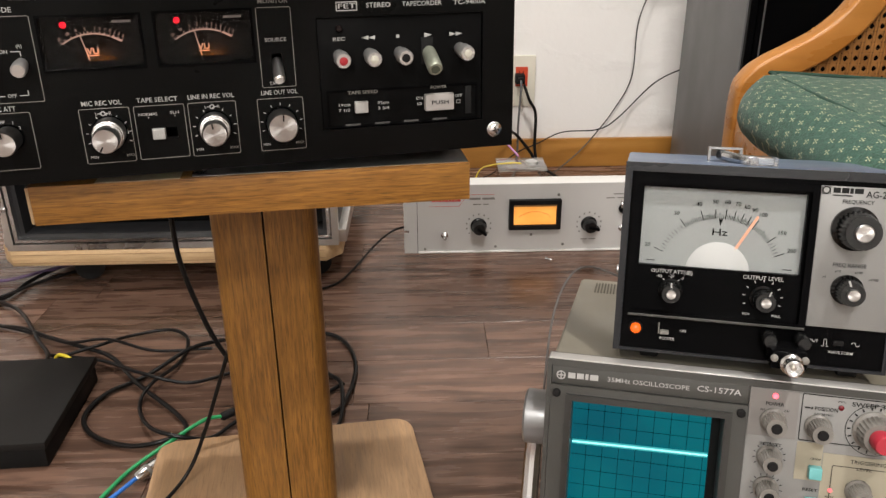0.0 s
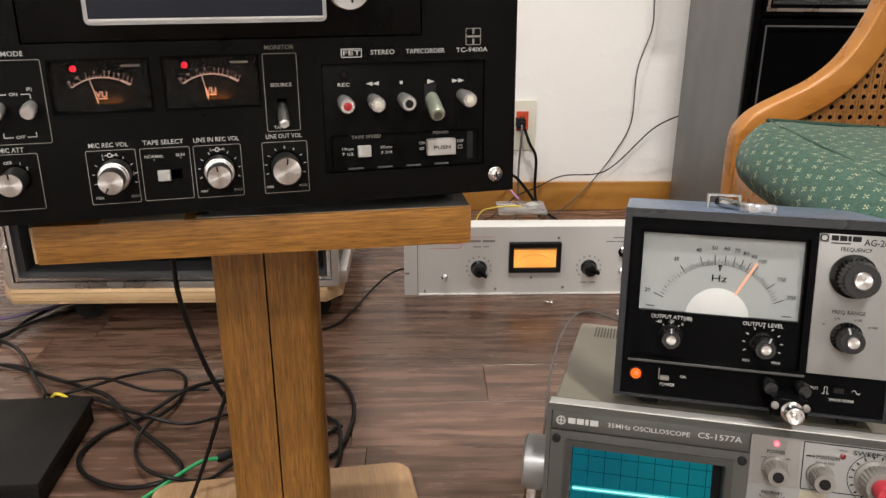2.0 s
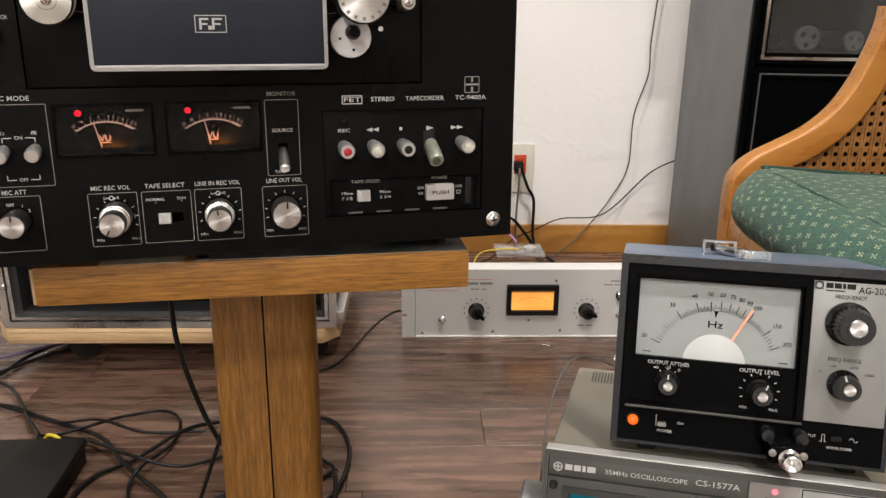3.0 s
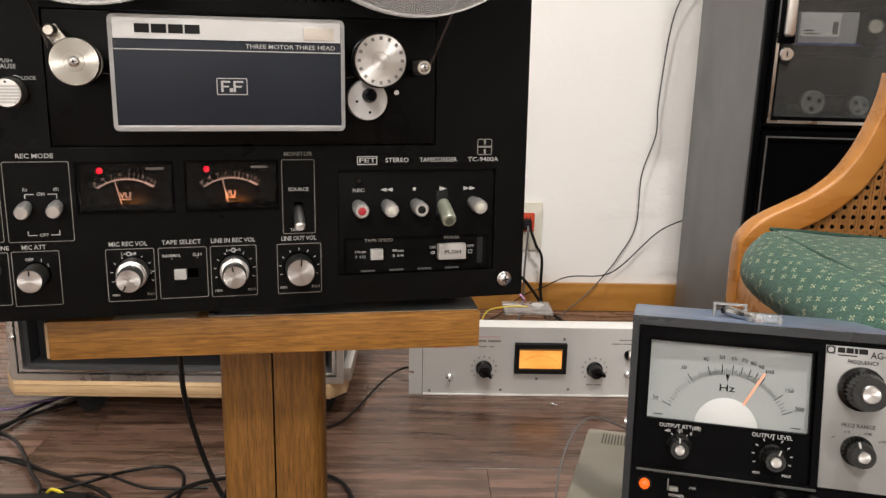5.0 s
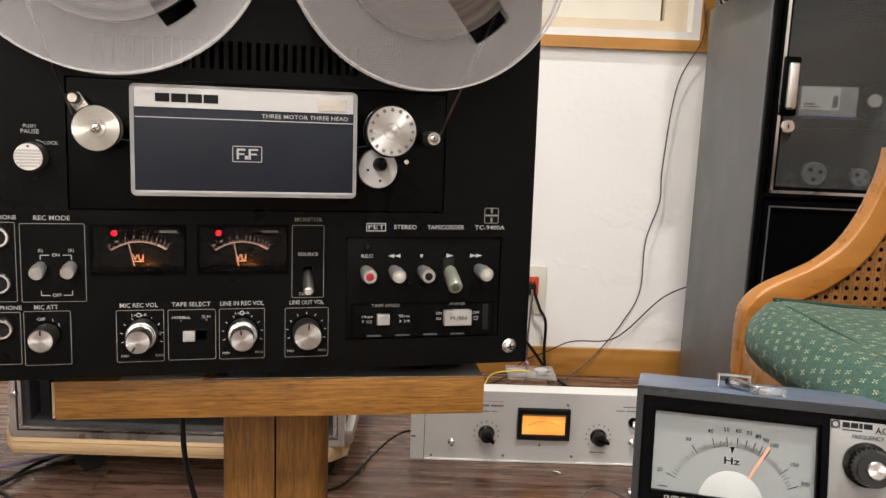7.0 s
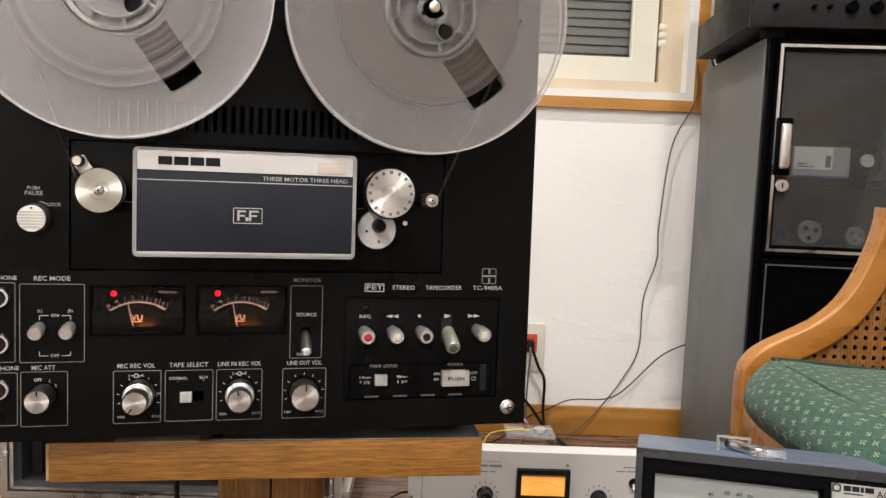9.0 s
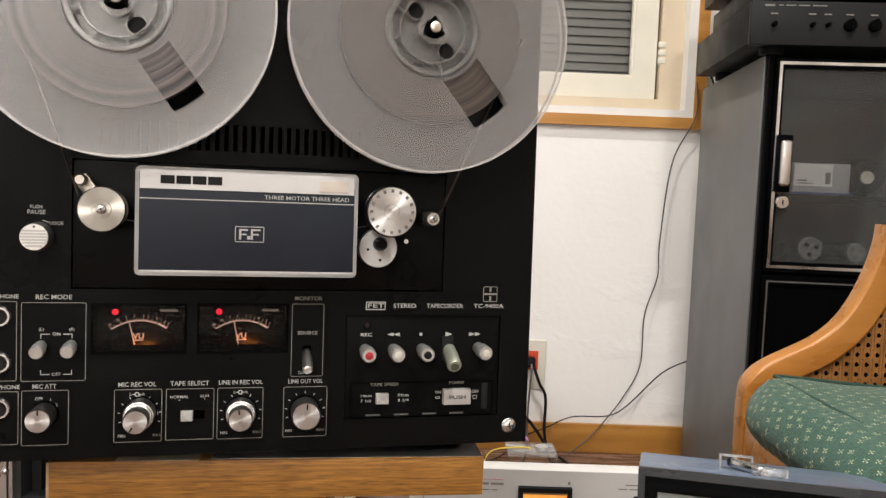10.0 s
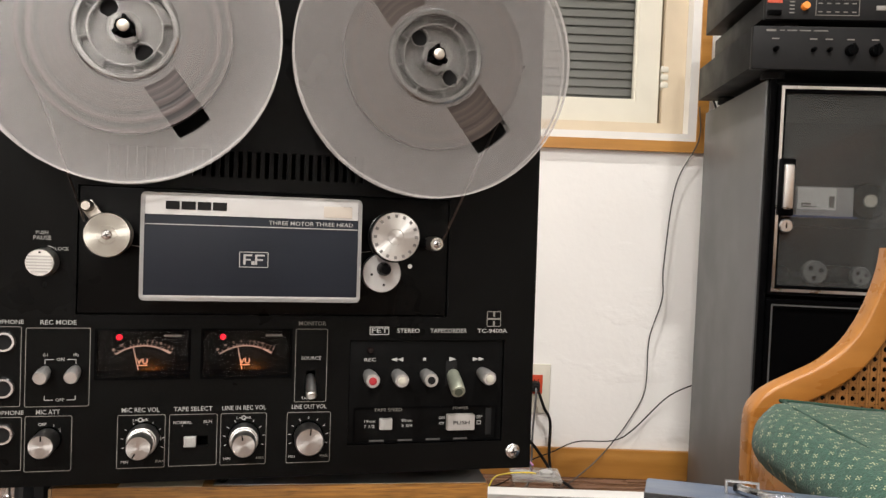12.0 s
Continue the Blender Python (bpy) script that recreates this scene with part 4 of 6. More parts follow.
def level_meter(x0, x1, z0, z1, needle):
    mt = part("level_meter", sheet(x0 - 0.0004, x1 + 0.0004, z0 - 0.0004, z1 + 0.0004, -0.0012, 0.0075, [(x0 + 0.0009, x1 - 0.0009, z0 + 0.0009, z1 - 0.0009)]), BLACK_GLOSS, deck, "dark level meter with a lit scale", smooth=0)
    part("dial", box(x0 + 0.001, x1 - 0.001, 0.0071, 0.0078, z0 + 0.001, z1 - 0.001), surface("dial_black", (0.0035, 0.0032, 0.0030), 0.7, var=0.1, spec=0.02), mt)
    cx, cz = (x0 + x1) / 2 - 0.0005, z0 - 0.0085
    r = 0.0285
    y = 0.0066
    part("scale", arc(cx, cz, r, 126, 70, 0.0007, y, 24, arc(cx, cz, r, 68, 56, 0.0011, y, 8)), SCALE_INK, mt)
    bm = bmesh.new()
    for i, a in enumerate((126, 121, 113, 106, 102, 98, 94, 90, 86, 81, 76, 70, 66, 61, 56)):
        c, s = math.cos(radians(a)), math.sin(radians(a))
        line(cx + r * c, cz + r * s, cx + (r + 0.0016) * c, cz + (r + 0.0016) * s, 0.0004, y, bm)
    part("scale_marks", bm, SCALE_INK, mt)
    for text, a in (("20", 125), ("10", 115), ("7", 105), ("5", 96), ("3", 86), ("2", 81), ("1", 76), ("0", 71), ("1", 66), ("2", 61.5), ("3", 57)):
        word(text, cx + (r + 0.0031) * math.cos(radians(a)), cz + (r + 0.0031) * math.sin(radians(a)), 0.0022, mt, SCALE_INK, y, turn=a - 90)
    word("VU", cx - 0.0008, z0 + 0.0098, 0.0052, mt, SCALE_INK, y, width=0.0066)
    part("underline", bars([(cx - 0.0042, cx + 0.0024, z0 + 0.0072, z0 + 0.0077)], y), SCALE_INK, mt)
    part("brand_mark", bars([(x1 - 0.0165, x1 - 0.006, z1 - 0.0055, z1 - 0.0042)], y), DIM, mt)
    a = radians(needle)
    part("needle", line(cx + 0.0125 * math.cos(a), cz + 0.0125 * math.sin(a), cx + (r - 0.0002) * math.cos(a), cz + (r - 0.0002) * math.sin(a), 0.0005, 0.0058), SCALE_INK, mt, "thin needle")
    part("bulb", tube([(cx - 0.001, 0.0052, z0 + 0.0024), (cx + 0.004, 0.0050, z0 + 0.0024), (cx + 0.009, 0.0052, z0 + 0.0024)], 0.0008, 4, 8), BULB, mt, "warm lamp")
    part("bulb_hood", box(x0 + 0.0012, x1 - 0.0012, 0.0022, 0.0034, z0 + 0.001, z0 + 0.0050), BLACK_GLOSS, mt)
    part("peak_lamp", lathe([(0.0018, -0.0068), (0.0018, -0.0055), (0.001, -0.0048)], 16), LED, mt, "lit red lamp", pose(x0 + 0.0128, 0, z1 - 0.0058))
    g = part("pane", box(x0 + 0.0009, x1 - 0.0009, -0.0008, -0.0004, z0 + 0.0009, z1 - 0.0009), PANE, mt, "clear cover")
    g.visible_shadow = False
    return mt


level_meter(0.0256, 0.0818, 0.0657, 0.0970, 103)
level_meter(0.0888, 0.1454, 0.0657, 0.0973, 101)


# ---- tape reels ----
def flange(y, turn, half, r0, r1, R=0.089):
    """A thin disc with two straight-sided windows opposite each other."""
    bm = bmesh.new()
    seg, w0 = 96, 10
    radii = [0.0301, r0, (r0 + r1) / 2, r1, R - 0.0022, R]
    offs = [0, 0, 0, 0, 0, -0.0006]

    def angle(i, r):
        h = math.asin(min(0.95, half / r))
        k = i % 48
        a = -h + 2 * h * k / w0 if k <= w0 else h + (math.pi - 2 * h) * (k - w0) / (48 - w0)
        return turn + a + (math.pi if i >= 48 else 0)

    for side in (0.0, 0.0011):
        rings = [[bm.verts.new((r * math.cos(angle(i, r)), y + o + (side if k < 5 else side * 1.8), r * math.sin(angle(i, r)))) for i in range(seg)] for k, (r, o) in enumerate(zip(radii, offs))]
        for k, (a, b) in enumerate(zip(rings, rings[1:])):
            for i in range(seg):
                if k in (1, 2) and i % 48 < w0:
                    continue
                bm.faces.new((a[i], a[(i + 1) % seg], b[(i + 1) % seg], b[i]))
        if side == 0.0:
            front = rings
        else:
            for i in range(seg):
                j = (i + 1) % seg
                bm.faces.new((front[5][i], front[5][j], rings[5][j], rings[5][i]))
    return bm


RIM = clear("rim_plastic", (0.62, 0.60, 0.58), 0.62, 0.15, 0.05)


def reel(x, z, turn, pack, w, r0, r1, wound, label):
    t = thing("tape_reel", DECK @ pose(x, 0, z), label, "tape reel", "reels on the tape deck")
    turn = radians(turn)
    part("front_flange", flange(-0.0385, turn, w, r0, r1), REEL, t, "smoky clear flange", smooth=20)
    part("back_flange", flange(-0.0295, turn, w, r0, r1), REEL, t, "smoky clear flange", smooth=20)
    part("tape_pack", lathe([(0.0305, 0.0287), (pack, 0.0287), (pack, 0.0352), (0.0305, 0.0352)], 96, hollow=True), wound, t, "wound brown tape")
    part("hub_ring", lathe([(0.0300, 0.0285), (0.0300, 0.0386), (0.0288, 0.0398), (0.0262, 0.0398), (0.0258, 0.0386), (0.0258, 0.0285)], 64, hollow=True), HUB_EDGE, t, "clear hub ring")
    part("hub_disc", lathe([(0.0065, 0.0290), (0.0255, 0.0290), (0.0255, 0.0300), (0.0065, 0.0300)], 64, hollow=True), HUB, t, "clear hub web")
    part("inner_ring", lathe([(0.0200, 0.0300), (0.0212, 0.0300), (0.0210, 0.0372), (0.0202, 0.0372)], 56, hollow=True), HUB_EDGE, t, "clear inner ring")
    for k in range(8):
        part("hub_rib", box(0.0213, 0.0257, -0.0362, -0.0301, -0.0006, 0.0006, 0.0002, 1), HUB_EDGE, t, at=pose(0, 0, 0, 0, 22.5 + k * 45 - math.degrees(turn), 0))
    part("rim", lathe([(0.0880, 0.0391), (0.0892, 0.0391), (0.0892, 0.0378), (0.0880, 0.0378)], 96, hollow=True), RIM, t, "bright flange rim")
    part("rim", lathe([(0.0880, 0.0301), (0.0892, 0.0301), (0.0892, 0.0288), (0.0880, 0.0288)], 96, hollow=True), RIM, t, "bright flange rim")
    part("hub_collar", lathe([(0.0060, 0.0285), (0.0100, 0.0285), (0.0096, 0.0400), (0.0062, 0.0402)], 40, hollow=True), HUB_EDGE, t, "clear hub collar")
    for s in (0, math.pi):
        a = turn + 0.05 + s
        at = pose(0.0158 * math.cos(a), 0, 0.0158 * math.sin(a))
        part("finger_hole", lathe([(0.0052, 0.0302), (0.0052, 0.0305)], 28), INK, t, "dark finger hole", at)
        part("hole_collar", lathe([(0.0052, 0.0300), (0.0061, 0.0300), (0.0060, 0.0350), (0.0054, 0.0350)], 32, hollow=True), HUB_EDGE, t, "clear collar", at)
    return t


def spindle(x, z):
    t = part("spindle", lathe([(0.0052, 0.0), (0.0052, 0.0405), (0.0042, 0.0425), (0.0042, 0.0455)], 24), BLACK_GLOSS, deck, "black splined spindle", pose(x, 0, z))
    part("cap", lathe([(0.0034, 0.0455), (0.0034, 0.0464), (0.0028, 0.0468)], 20), BRASSY, t)
    for a in (30, 150, 270):
        part("fin", box(0.003, 0.0072, -0.0435, -0.03, -0.0012, 0.0012, 0.0004), BLACK_GLOSS, t, at=pose(0, 0, 0, 0, a, 0))
    tb = part("reel_table", lathe([(0.030, 0.002), (0.030, 0.009), (0.026, 0.010), (0.026, 0.0285), (0.006, 0.0285)], 48), BLACK_GLOSS, deck, at=pose(x, 0, z))
    return t


spindle(0.0440, 0.2755)
spindle(0.2283, 0.2745)
reel(0.0440, 0.2755, -54, 0.0600, 0.0105, 0.0345, 0.069, WOUND, "smoky plastic tape reel, almost full of brown tape")
reel(0.2283, 0.2745, -52, 0.0580, 0.0135, 0.0325, 0.0665, WOUND_EVEN, "smoky plastic take-up reel with brown tape")

# the tape between the reels and the heads
RIB = [(-0.00008, -0.0031), (0.00008, -0.0031), (0.00008, 0.0031), (-0.00008, 0.0031)]
run = thing("tape_run", DECK, "thin brown tape running from the reels to the guides", "magnetic tape")
for a, b in (((-0.0159, 0.2755), (0.0168, 0.1735)), ((0.2888, 0.2745), (0.2412, 0.157)), ((0.0168, 0.1735), (0.0200, 0.1635)), ((0.047, 0.150), (0.06, 0.148)), ((0.180, 0.148), (0.1935, 0.150))):
    part("tape", sweep([Vector((a[0], -0.032 if a[1] > 0.2 else -0.013, a[1])), Vector((b[0], -0.013, b[1]))], RIB, up=(0, 1, 0)), TAPE, run)


# ---- instruments: oscilloscope and generator, both tipped back ----
TIPPED = pose(0, 0, 0, -14, 0, -16) @ pose(0, 0, 0, 0, -1, 0)
SCOPE = pose(0.225, 0.417, 0.322) @ TIPPED
GEN = pose(0.146, 0.458, 0.350) @ TIPPED
OLIVE = surface("olive_beige_enamel", (0.195, 0.177, 0.135), 0.45, var=0.06, bump=0.3, fine=500, dist=0.0003)
GUNMETAL = surface("dark_grey_bezel", (0.038, 0.038, 0.034), 0.4, var=0.08, bump=0.15, fine=600)
BEIGE = surface("beige_panel", (0.28, 0.255, 0.19), 0.45, var=0.04)
TAUPE = surface("taupe_panel", (0.175, 0.165, 0.155), 0.45, var=0.04)
CORAL = surface("red_knob_plastic", (0.30, 0.016, 0.03), 0.35)
TEALBTN = surface("teal_button", (0.12, 0.36, 0.36), 0.4)
SATIN = surface("satin_grey_metal", (0.20, 0.20, 0.20), 0.35, 0.6, var=0.08)
WARMGREY = surface("warm_grey_plastic", (0.15, 0.14, 0.125), 0.42, var=0.08)


def dial_knob(parent, x, z, r, depth, cap, body=KNOB_BLACK, y=0.0, grip=0.06, pointer=None, label="", capped=0.46):
    """A ribbed instrument knob with a skirt and a cap."""
    k = part("knob", lathe([(r * 1.15, 0), (r * 1.15, depth * 0.12), (r, depth * 0.2), (r * 0.94, depth * 0.85), (r * 0.84, depth)], 48, ripple=(24, r * grip, depth * 0.15, depth * 0.9)), body, parent, label, pose(x, y, z))
    part("cap", lathe([(r * capped, depth), (r * capped, depth * 1.06), (r * capped * 0.88, depth * 1.1)], 32), cap, k)
    if pointer is not None:
        a = radians(pointer)
        part("pointer", line(r * 0.66 * math.cos(a), r * 0.66 * math.sin(a), r * 1.12 * math.cos(a), r * 1.12 * math.sin(a), r * 0.14, -depth * 0.86 if r > 0.012 else -depth * 1.0 - 0.0003), WHITE, k)
    return k


def crt_material():
    m, N, L, B = nodes_of("phosphor_screen")
    c = N.new("ShaderNodeTexCoord").outputs["Object"]
    n = noise_out(N, L, c, 18, 2)
    B.inputs["Base Color"].default_value = (0.001, 0.010, 0.012, 1)
    B.inputs["Roughness"].default_value = 0.25
    L.new(mixed(N, L, ramp(N, L, n, 0, 1), (0.000, 0.105, 0.150), (0.000, 0.155, 0.190)), B.inputs["Emission Color"])
    B.inputs["Emission Strength"].default_value = 0.78
    B.inputs["Specular IOR Level"].default_value = 0.08
    return m


def oscilloscope():
    t = thing("oscilloscope", SCOPE, "olive-grey bench oscilloscope with a glowing teal screen", "oscilloscope")
    L_, R_, T_, Bm = -0.1405, 0.120, 0.0085, -0.182
    part("body", box(L_ + 0.002, R_ - 0.002, 0.0137, 0.279, Bm + 0.002, T_ - 0.001, 0.004, 3), OLIVE, t, "olive-beige enamelled body")
    part("front_rim", sheet(L_, R_, Bm, T_ + 0.0005, -0.003, 0.0145, [(L_ + 0.003, R_ - 0.003, Bm + 0.003, T_ - 0.0035)]), GUNMETAL, t, "dark front rim", smooth=0)
    part("top_trim", box(L_ + 0.001, R_ - 0.001, -0.0025, 0.010, T_ + 0.0007, T_ + 0.0016, 0.0003), SILVER, t, "bright top trim")
    SLOT = surface("slot_shade", (0.075, 0.066, 0.048), 0.7)
    for k in range(40):
        part("vent_slot", box(-0.123 + k * 0.0028, -0.1216 + k * 0.0028, 0.218, 0.262, T_ - 0.0012, T_ - 0.0008), SLOT, t)
    # faces
    part("name_strip", box(-0.1372, -0.0155, -0.0022, 0.004, -0.0072, 0.0048, 0.0004), GUNMETAL, t, "dark name strip")
    bez = part("bezel", sheet(-0.1372, -0.0155, -0.125, -0.0076, -0.004, 0.0135, [(-0.1232, -0.0290, -0.100, -0.0172)]), GUNMETAL, t, "dark grey screen bezel", smooth=0)
    part("bezel_lip", sheet(-0.1275, -0.0245, -0.1045, -0.0128, -0.0062, -0.0041, [(-0.1235, -0.0287, -0.1003, -0.0169)]), surface("dark_lip", (0.016, 0.016, 0.014), 0.4), bez, smooth=0)
    part("filter", box(-0.1232, -0.0290, 0.0125, 0.0134, -0.100, -0.0172), crt_material(), t, "glowing teal screen")
    # black strip over the screen's right side, painting in the recess's darkness
    part("tube_edge", box(-0.0345, -0.0292, 0.0102, 0.0124, -0.100, -0.0172), surface("recess_shade_black", (0.003, 0.004, 0.004), 0.4, spec=0.1), t, "black strip standing in for the dark recess beside the screen")
    bm = bmesh.new()
    for k in range(1, 9):
        x = -0.1235 + k * 0.0107
        bars([(x - 0.00018, x + 0.00018, -0.100, -0.0172)], 0.0115, bm)
    for k in range(1, 8):
        z = -0.0172 - k * 0.0107
        bars([(-0.1232, -0.029, z - 0.00018, z + 0.00018)], 0.0115, bm)
    for k in range(44):
        x = -0.1235 + k * 0.00214
        bars([(x - 0.0001, x + 0.0001, -0.0607, -0.0593)], 0.0114, bm)
    part("graticule", bm, surface("graticule_ink", (0.0, 0.012, 0.018), 0.6, spec=0.02), t, "fine dark graticule")
    run_ = [Vector((-0.1222, 0.0110, -0.0512)), Vector((-0.08, 0.0110, -0.0502)), Vector((-0.0350, 0.0110, -0.0493))]
    part("trace", sweep(run_, [(-0.0005, -0.0001), (0.0005, -0.0001), (0.0005, 0.0001), (-0.0005, 0.0001)], up=(0, 1, 0)), glow("trace_glow", (0.16, 0.92, 0.88), 1.6), t, "bright horizontal trace")
    part("trace_bloom", sweep([v + Vector((0, 0.0003, 0)) for v in run_], [(-0.0017, -0.00005), (0.0017, -0.00005), (0.0017, 0.00005), (-0.0017, 0.00005)], up=(0, 1, 0)), glow("bloom_glow", (0.01, 0.42, 0.44), 0.9, (0.01, 0.05, 0.05)), t, "soft phosphor bloom")
    for x, z in ((-0.1335, -0.0128), (-0.0195, -0.0125), (-0.1335, -0.118), (-0.0195, -0.118)):
        part("screw", lathe([(0.0027, 0.004), (0.0027, 0.0056), (0.0019, 0.0062)], 16), DARK, t, at=pose(x, 0, z))
    part("emblem", arc(-0.1314, -0.0012, 0.0026, 0, 360, 0.0008, -0.0027, 20, bars([(-0.1318, -0.1310, -0.004, 0.0016), (-0.1334, -0.1294, -0.0016, -0.0008)], -0.0027)), WHITE, t)
    part("brand_mark", bars([(-0.1268, -0.1222, -0.0028, 0.0010), (-0.1212, -0.1168, -0.0028, 0.0010), (-0.1158, -0.1138, -0.0028, 0.0010), (-0.1128, -0.1076, -0.0028, 0.0010)], -0.0027), WHITE, t)
    word("35MHz OSCILLOSCOPE", -0.0765, -0.0010, 0.0042, t, WHITE, -0.0027, width=0.0505)
    word("CS-1577A", -0.0335, -0.0004, 0.0052, t, WHITE, -0.0027, width=0.0262)
    panel = part("control_panel", box(-0.0151, R_ - 0.0035, -0.0018, 0.004, Bm + 0.0035, T_ - 0.004, 0.0004), GREY_PANEL, t, "pale grey control panel")
    part("power_field", box(-0.0148, 0.0135, -0.0023, -0.0017, -0.0262, 0.0040), TAUPE, panel)
    part("group_frame", outline(0.0150, 0.116, -0.0262, 0.0040, 0.0006, -0.0021, 0.001), INK, panel)
    part("trigger_field", box(0.0305, 0.1155, -0.0023, -0.0017, -0.12, -0.0325), BEIGE, panel)
    part("chop_field", box(0.0150, 0.0300, -0.0023, -0.0017, -0.0515, -0.0270), BEIGE, panel)
    part("group_frame", outline(0.0360, 0.112, -0.115, -0.0395, 0.0004, -0.0026, 0.001), INK, panel)
    part("power_lamp", lathe([(0.0017, 0.0018), (0.0017, 0.003), (0.001, 0.0036)], 14), glow("pink_led", (1.0, 0.05, 0.09), 3.2), panel, "lit red lamp", pose(-0.0003, 0, 0.0003))
    part("trigger_lamp", lathe([(0.0014, 0.0018), (0.0014, 0.003), (0.001, 0.0036)], 14), glow("trigger_led", (1.0, 0.05, 0.07), 1.0), panel, "lit red lamp", pose(0.0365, 0, -0.0561))
    part("calibration_lamp", lathe([(0.0017, 0.0018), (0.0017, 0.0026), (0.001, 0.003)], 14), surface("dark_red_lens", (0.12, 0.01, 0.015), 0.25), panel, "unlit red lamp", pose(0.0372, 0, -0.0028))
    y = -0.0023
    for text, x, z, s, w in (("POWER", -0.0003, -0.0050, 0.0034, 0.0105), ("OFF", -0.0070, -0.0092, 0.0018, None), ("ON", 0.0068, -0.0086, 0.0018, None), ("POSITION", 0.0290, -0.0048, 0.0034, 0.0128), ("PULL X5 MAG", 0.0277, -0.0082, 0.0018, 0.0105), ("UNCAL", 0.0372, 0.0010, 0.0015, None),
                             ("SWEEP TIME", 0.0560, 0.0003, 0.0040, 0.0265), ("INTENSITY", -0.0004, -0.0312, 0.0030, 0.0125), ("FOCUS", 0.0, -0.0541, 0.0030, 0.0082), ("TRIGGERING", 0.0560, -0.0360, 0.0034, 0.0200), ("LEVEL", 0.0540, -0.0402, 0.0026, 0.0085), ("CHOP", 0.0262, -0.0372, 0.0020, 0.006), ("RESET", 0.0250, -0.0575, 0.0026, 0.0085), ("MODE", 0.0365, -0.0605, 0.0018, 0.005)):
        word(text, x, z, s, panel, INK, y - 0.0004, width=w)
    part("arrow", bars([(0.0170, 0.0200, -0.0053, -0.0043), (0.0206, 0.0216, -0.0055, -0.0041)], y), INK, panel)
    kn = dict(body=WARMGREY, y=-0.0018, grip=0.09)
    dial_knob(t, -0.0003, -0.0156, 0.0068, 0.0150, DARK, **kn)
    dial_knob(t, 0.0255, -0.0163, 0.0068, 0.0150, DARK, **kn)
    dial_knob(t, -0.0003, -0.0395, 0.0066, 0.0150, DARK, **kn)
    dial_knob(t, -0.0003, -0.0600, 0.0066, 0.0150, DARK, **kn)
    dial_knob(t, 0.0520, -0.0545, 0.0066, 0.0150, DARK, **kn)
    big = dial_knob(t, 0.0565, -0.0150, 0.0105, 0.0145, DARK, **kn)
    part("red_knob", lathe([(0.0062, 0.0150), (0.0064, 0.0165), (0.0060, 0.0235), (0.0050, 0.0250)], 32, ripple=(16, 0.0005, 0.016, 0.0236)), CORAL, big, "red inner knob")
    part("scale_disc", arc(0.0565, -0.0150, 0.0158, 0, 360, 0.0004, -0.0022, 48, arc(0.0565, -0.015, 0.0118, 0, 360, 0.0004, -0.0022, 40)), INK, panel)
    bm = bmesh.new()
    for k in range(18):
        a = radians(k * 20)
        line(0.0565 + 0.0128 * math.cos(a), -0.015 + 0.0128 * math.sin(a), 0.0565 + 0.0148 * math.cos(a), -0.015 + 0.0148 * math.sin(a), 0.0009, -0.0022, bm)
    part("scale_marks", bm, INK, panel)
    bm = bmesh.new()
    for cz in (-0.0395, -0.060):
        for k in range(11):
            a = radians(-30 + k * 24)
            line(-0.0003 + 0.0082 * math.cos(a), cz + 0.0082 * math.sin(a), -0.0003 + 0.0098 * math.cos(a), cz + 0.0098 * math.sin(a), 0.0005, -0.0022, bm)
    part("scale_marks", bm, INK, panel)
    for z in (-0.0450, -0.0660):
        part("push_button", box(0.0225, 0.0300, -0.0075, -0.0018, z - 0.0038, z + 0.0038, 0.0008), TEALBTN, panel, "teal push button")
    # carrying handle, swung down as a prop
    side = part("handle_hub", lathe([(0.0165, 0.0), (0.0190, 0.001), (0.0190, 0.0150), (0.0175, 0.0165)], 40), SATIN, t, "grey handle pivot", pose(-0.1405, 0.030, -0.044, 0, 0, -90))
    part("handle_hub", lathe([(0.0165, 0.0), (0.0190, 0.001), (0.0190, 0.0150), (0.0175, 0.0165)], 40), SATIN, t, "grey handle pivot", pose(0.120, 0.030, -0.044, 0, 0, 90))
    part("handle", tube([(-0.150, 0.030, -0.055), (-0.151, 0.026, -0.10), (-0.151, -0.0045, -0.28), (-0.145, -0.0085, -0.302), (-0.12, -0.0095, -0.308), (0.10, -0.0095, -0.305), (0.125, -0.0085, -0.298), (0.130, -0.0045, -0.28), (0.130, 0.026, -0.10), (0.1295, 0.030, -0.055)], 0.0055, 6, 10), STEEL, t, "bent steel handle")
    for fx in (-0.11, 0.085):
        part("rear_foot", box(fx, fx + 0.02, 0.258, 0.281, -0.240, -0.18, 0.003), DARK, t)
    return t


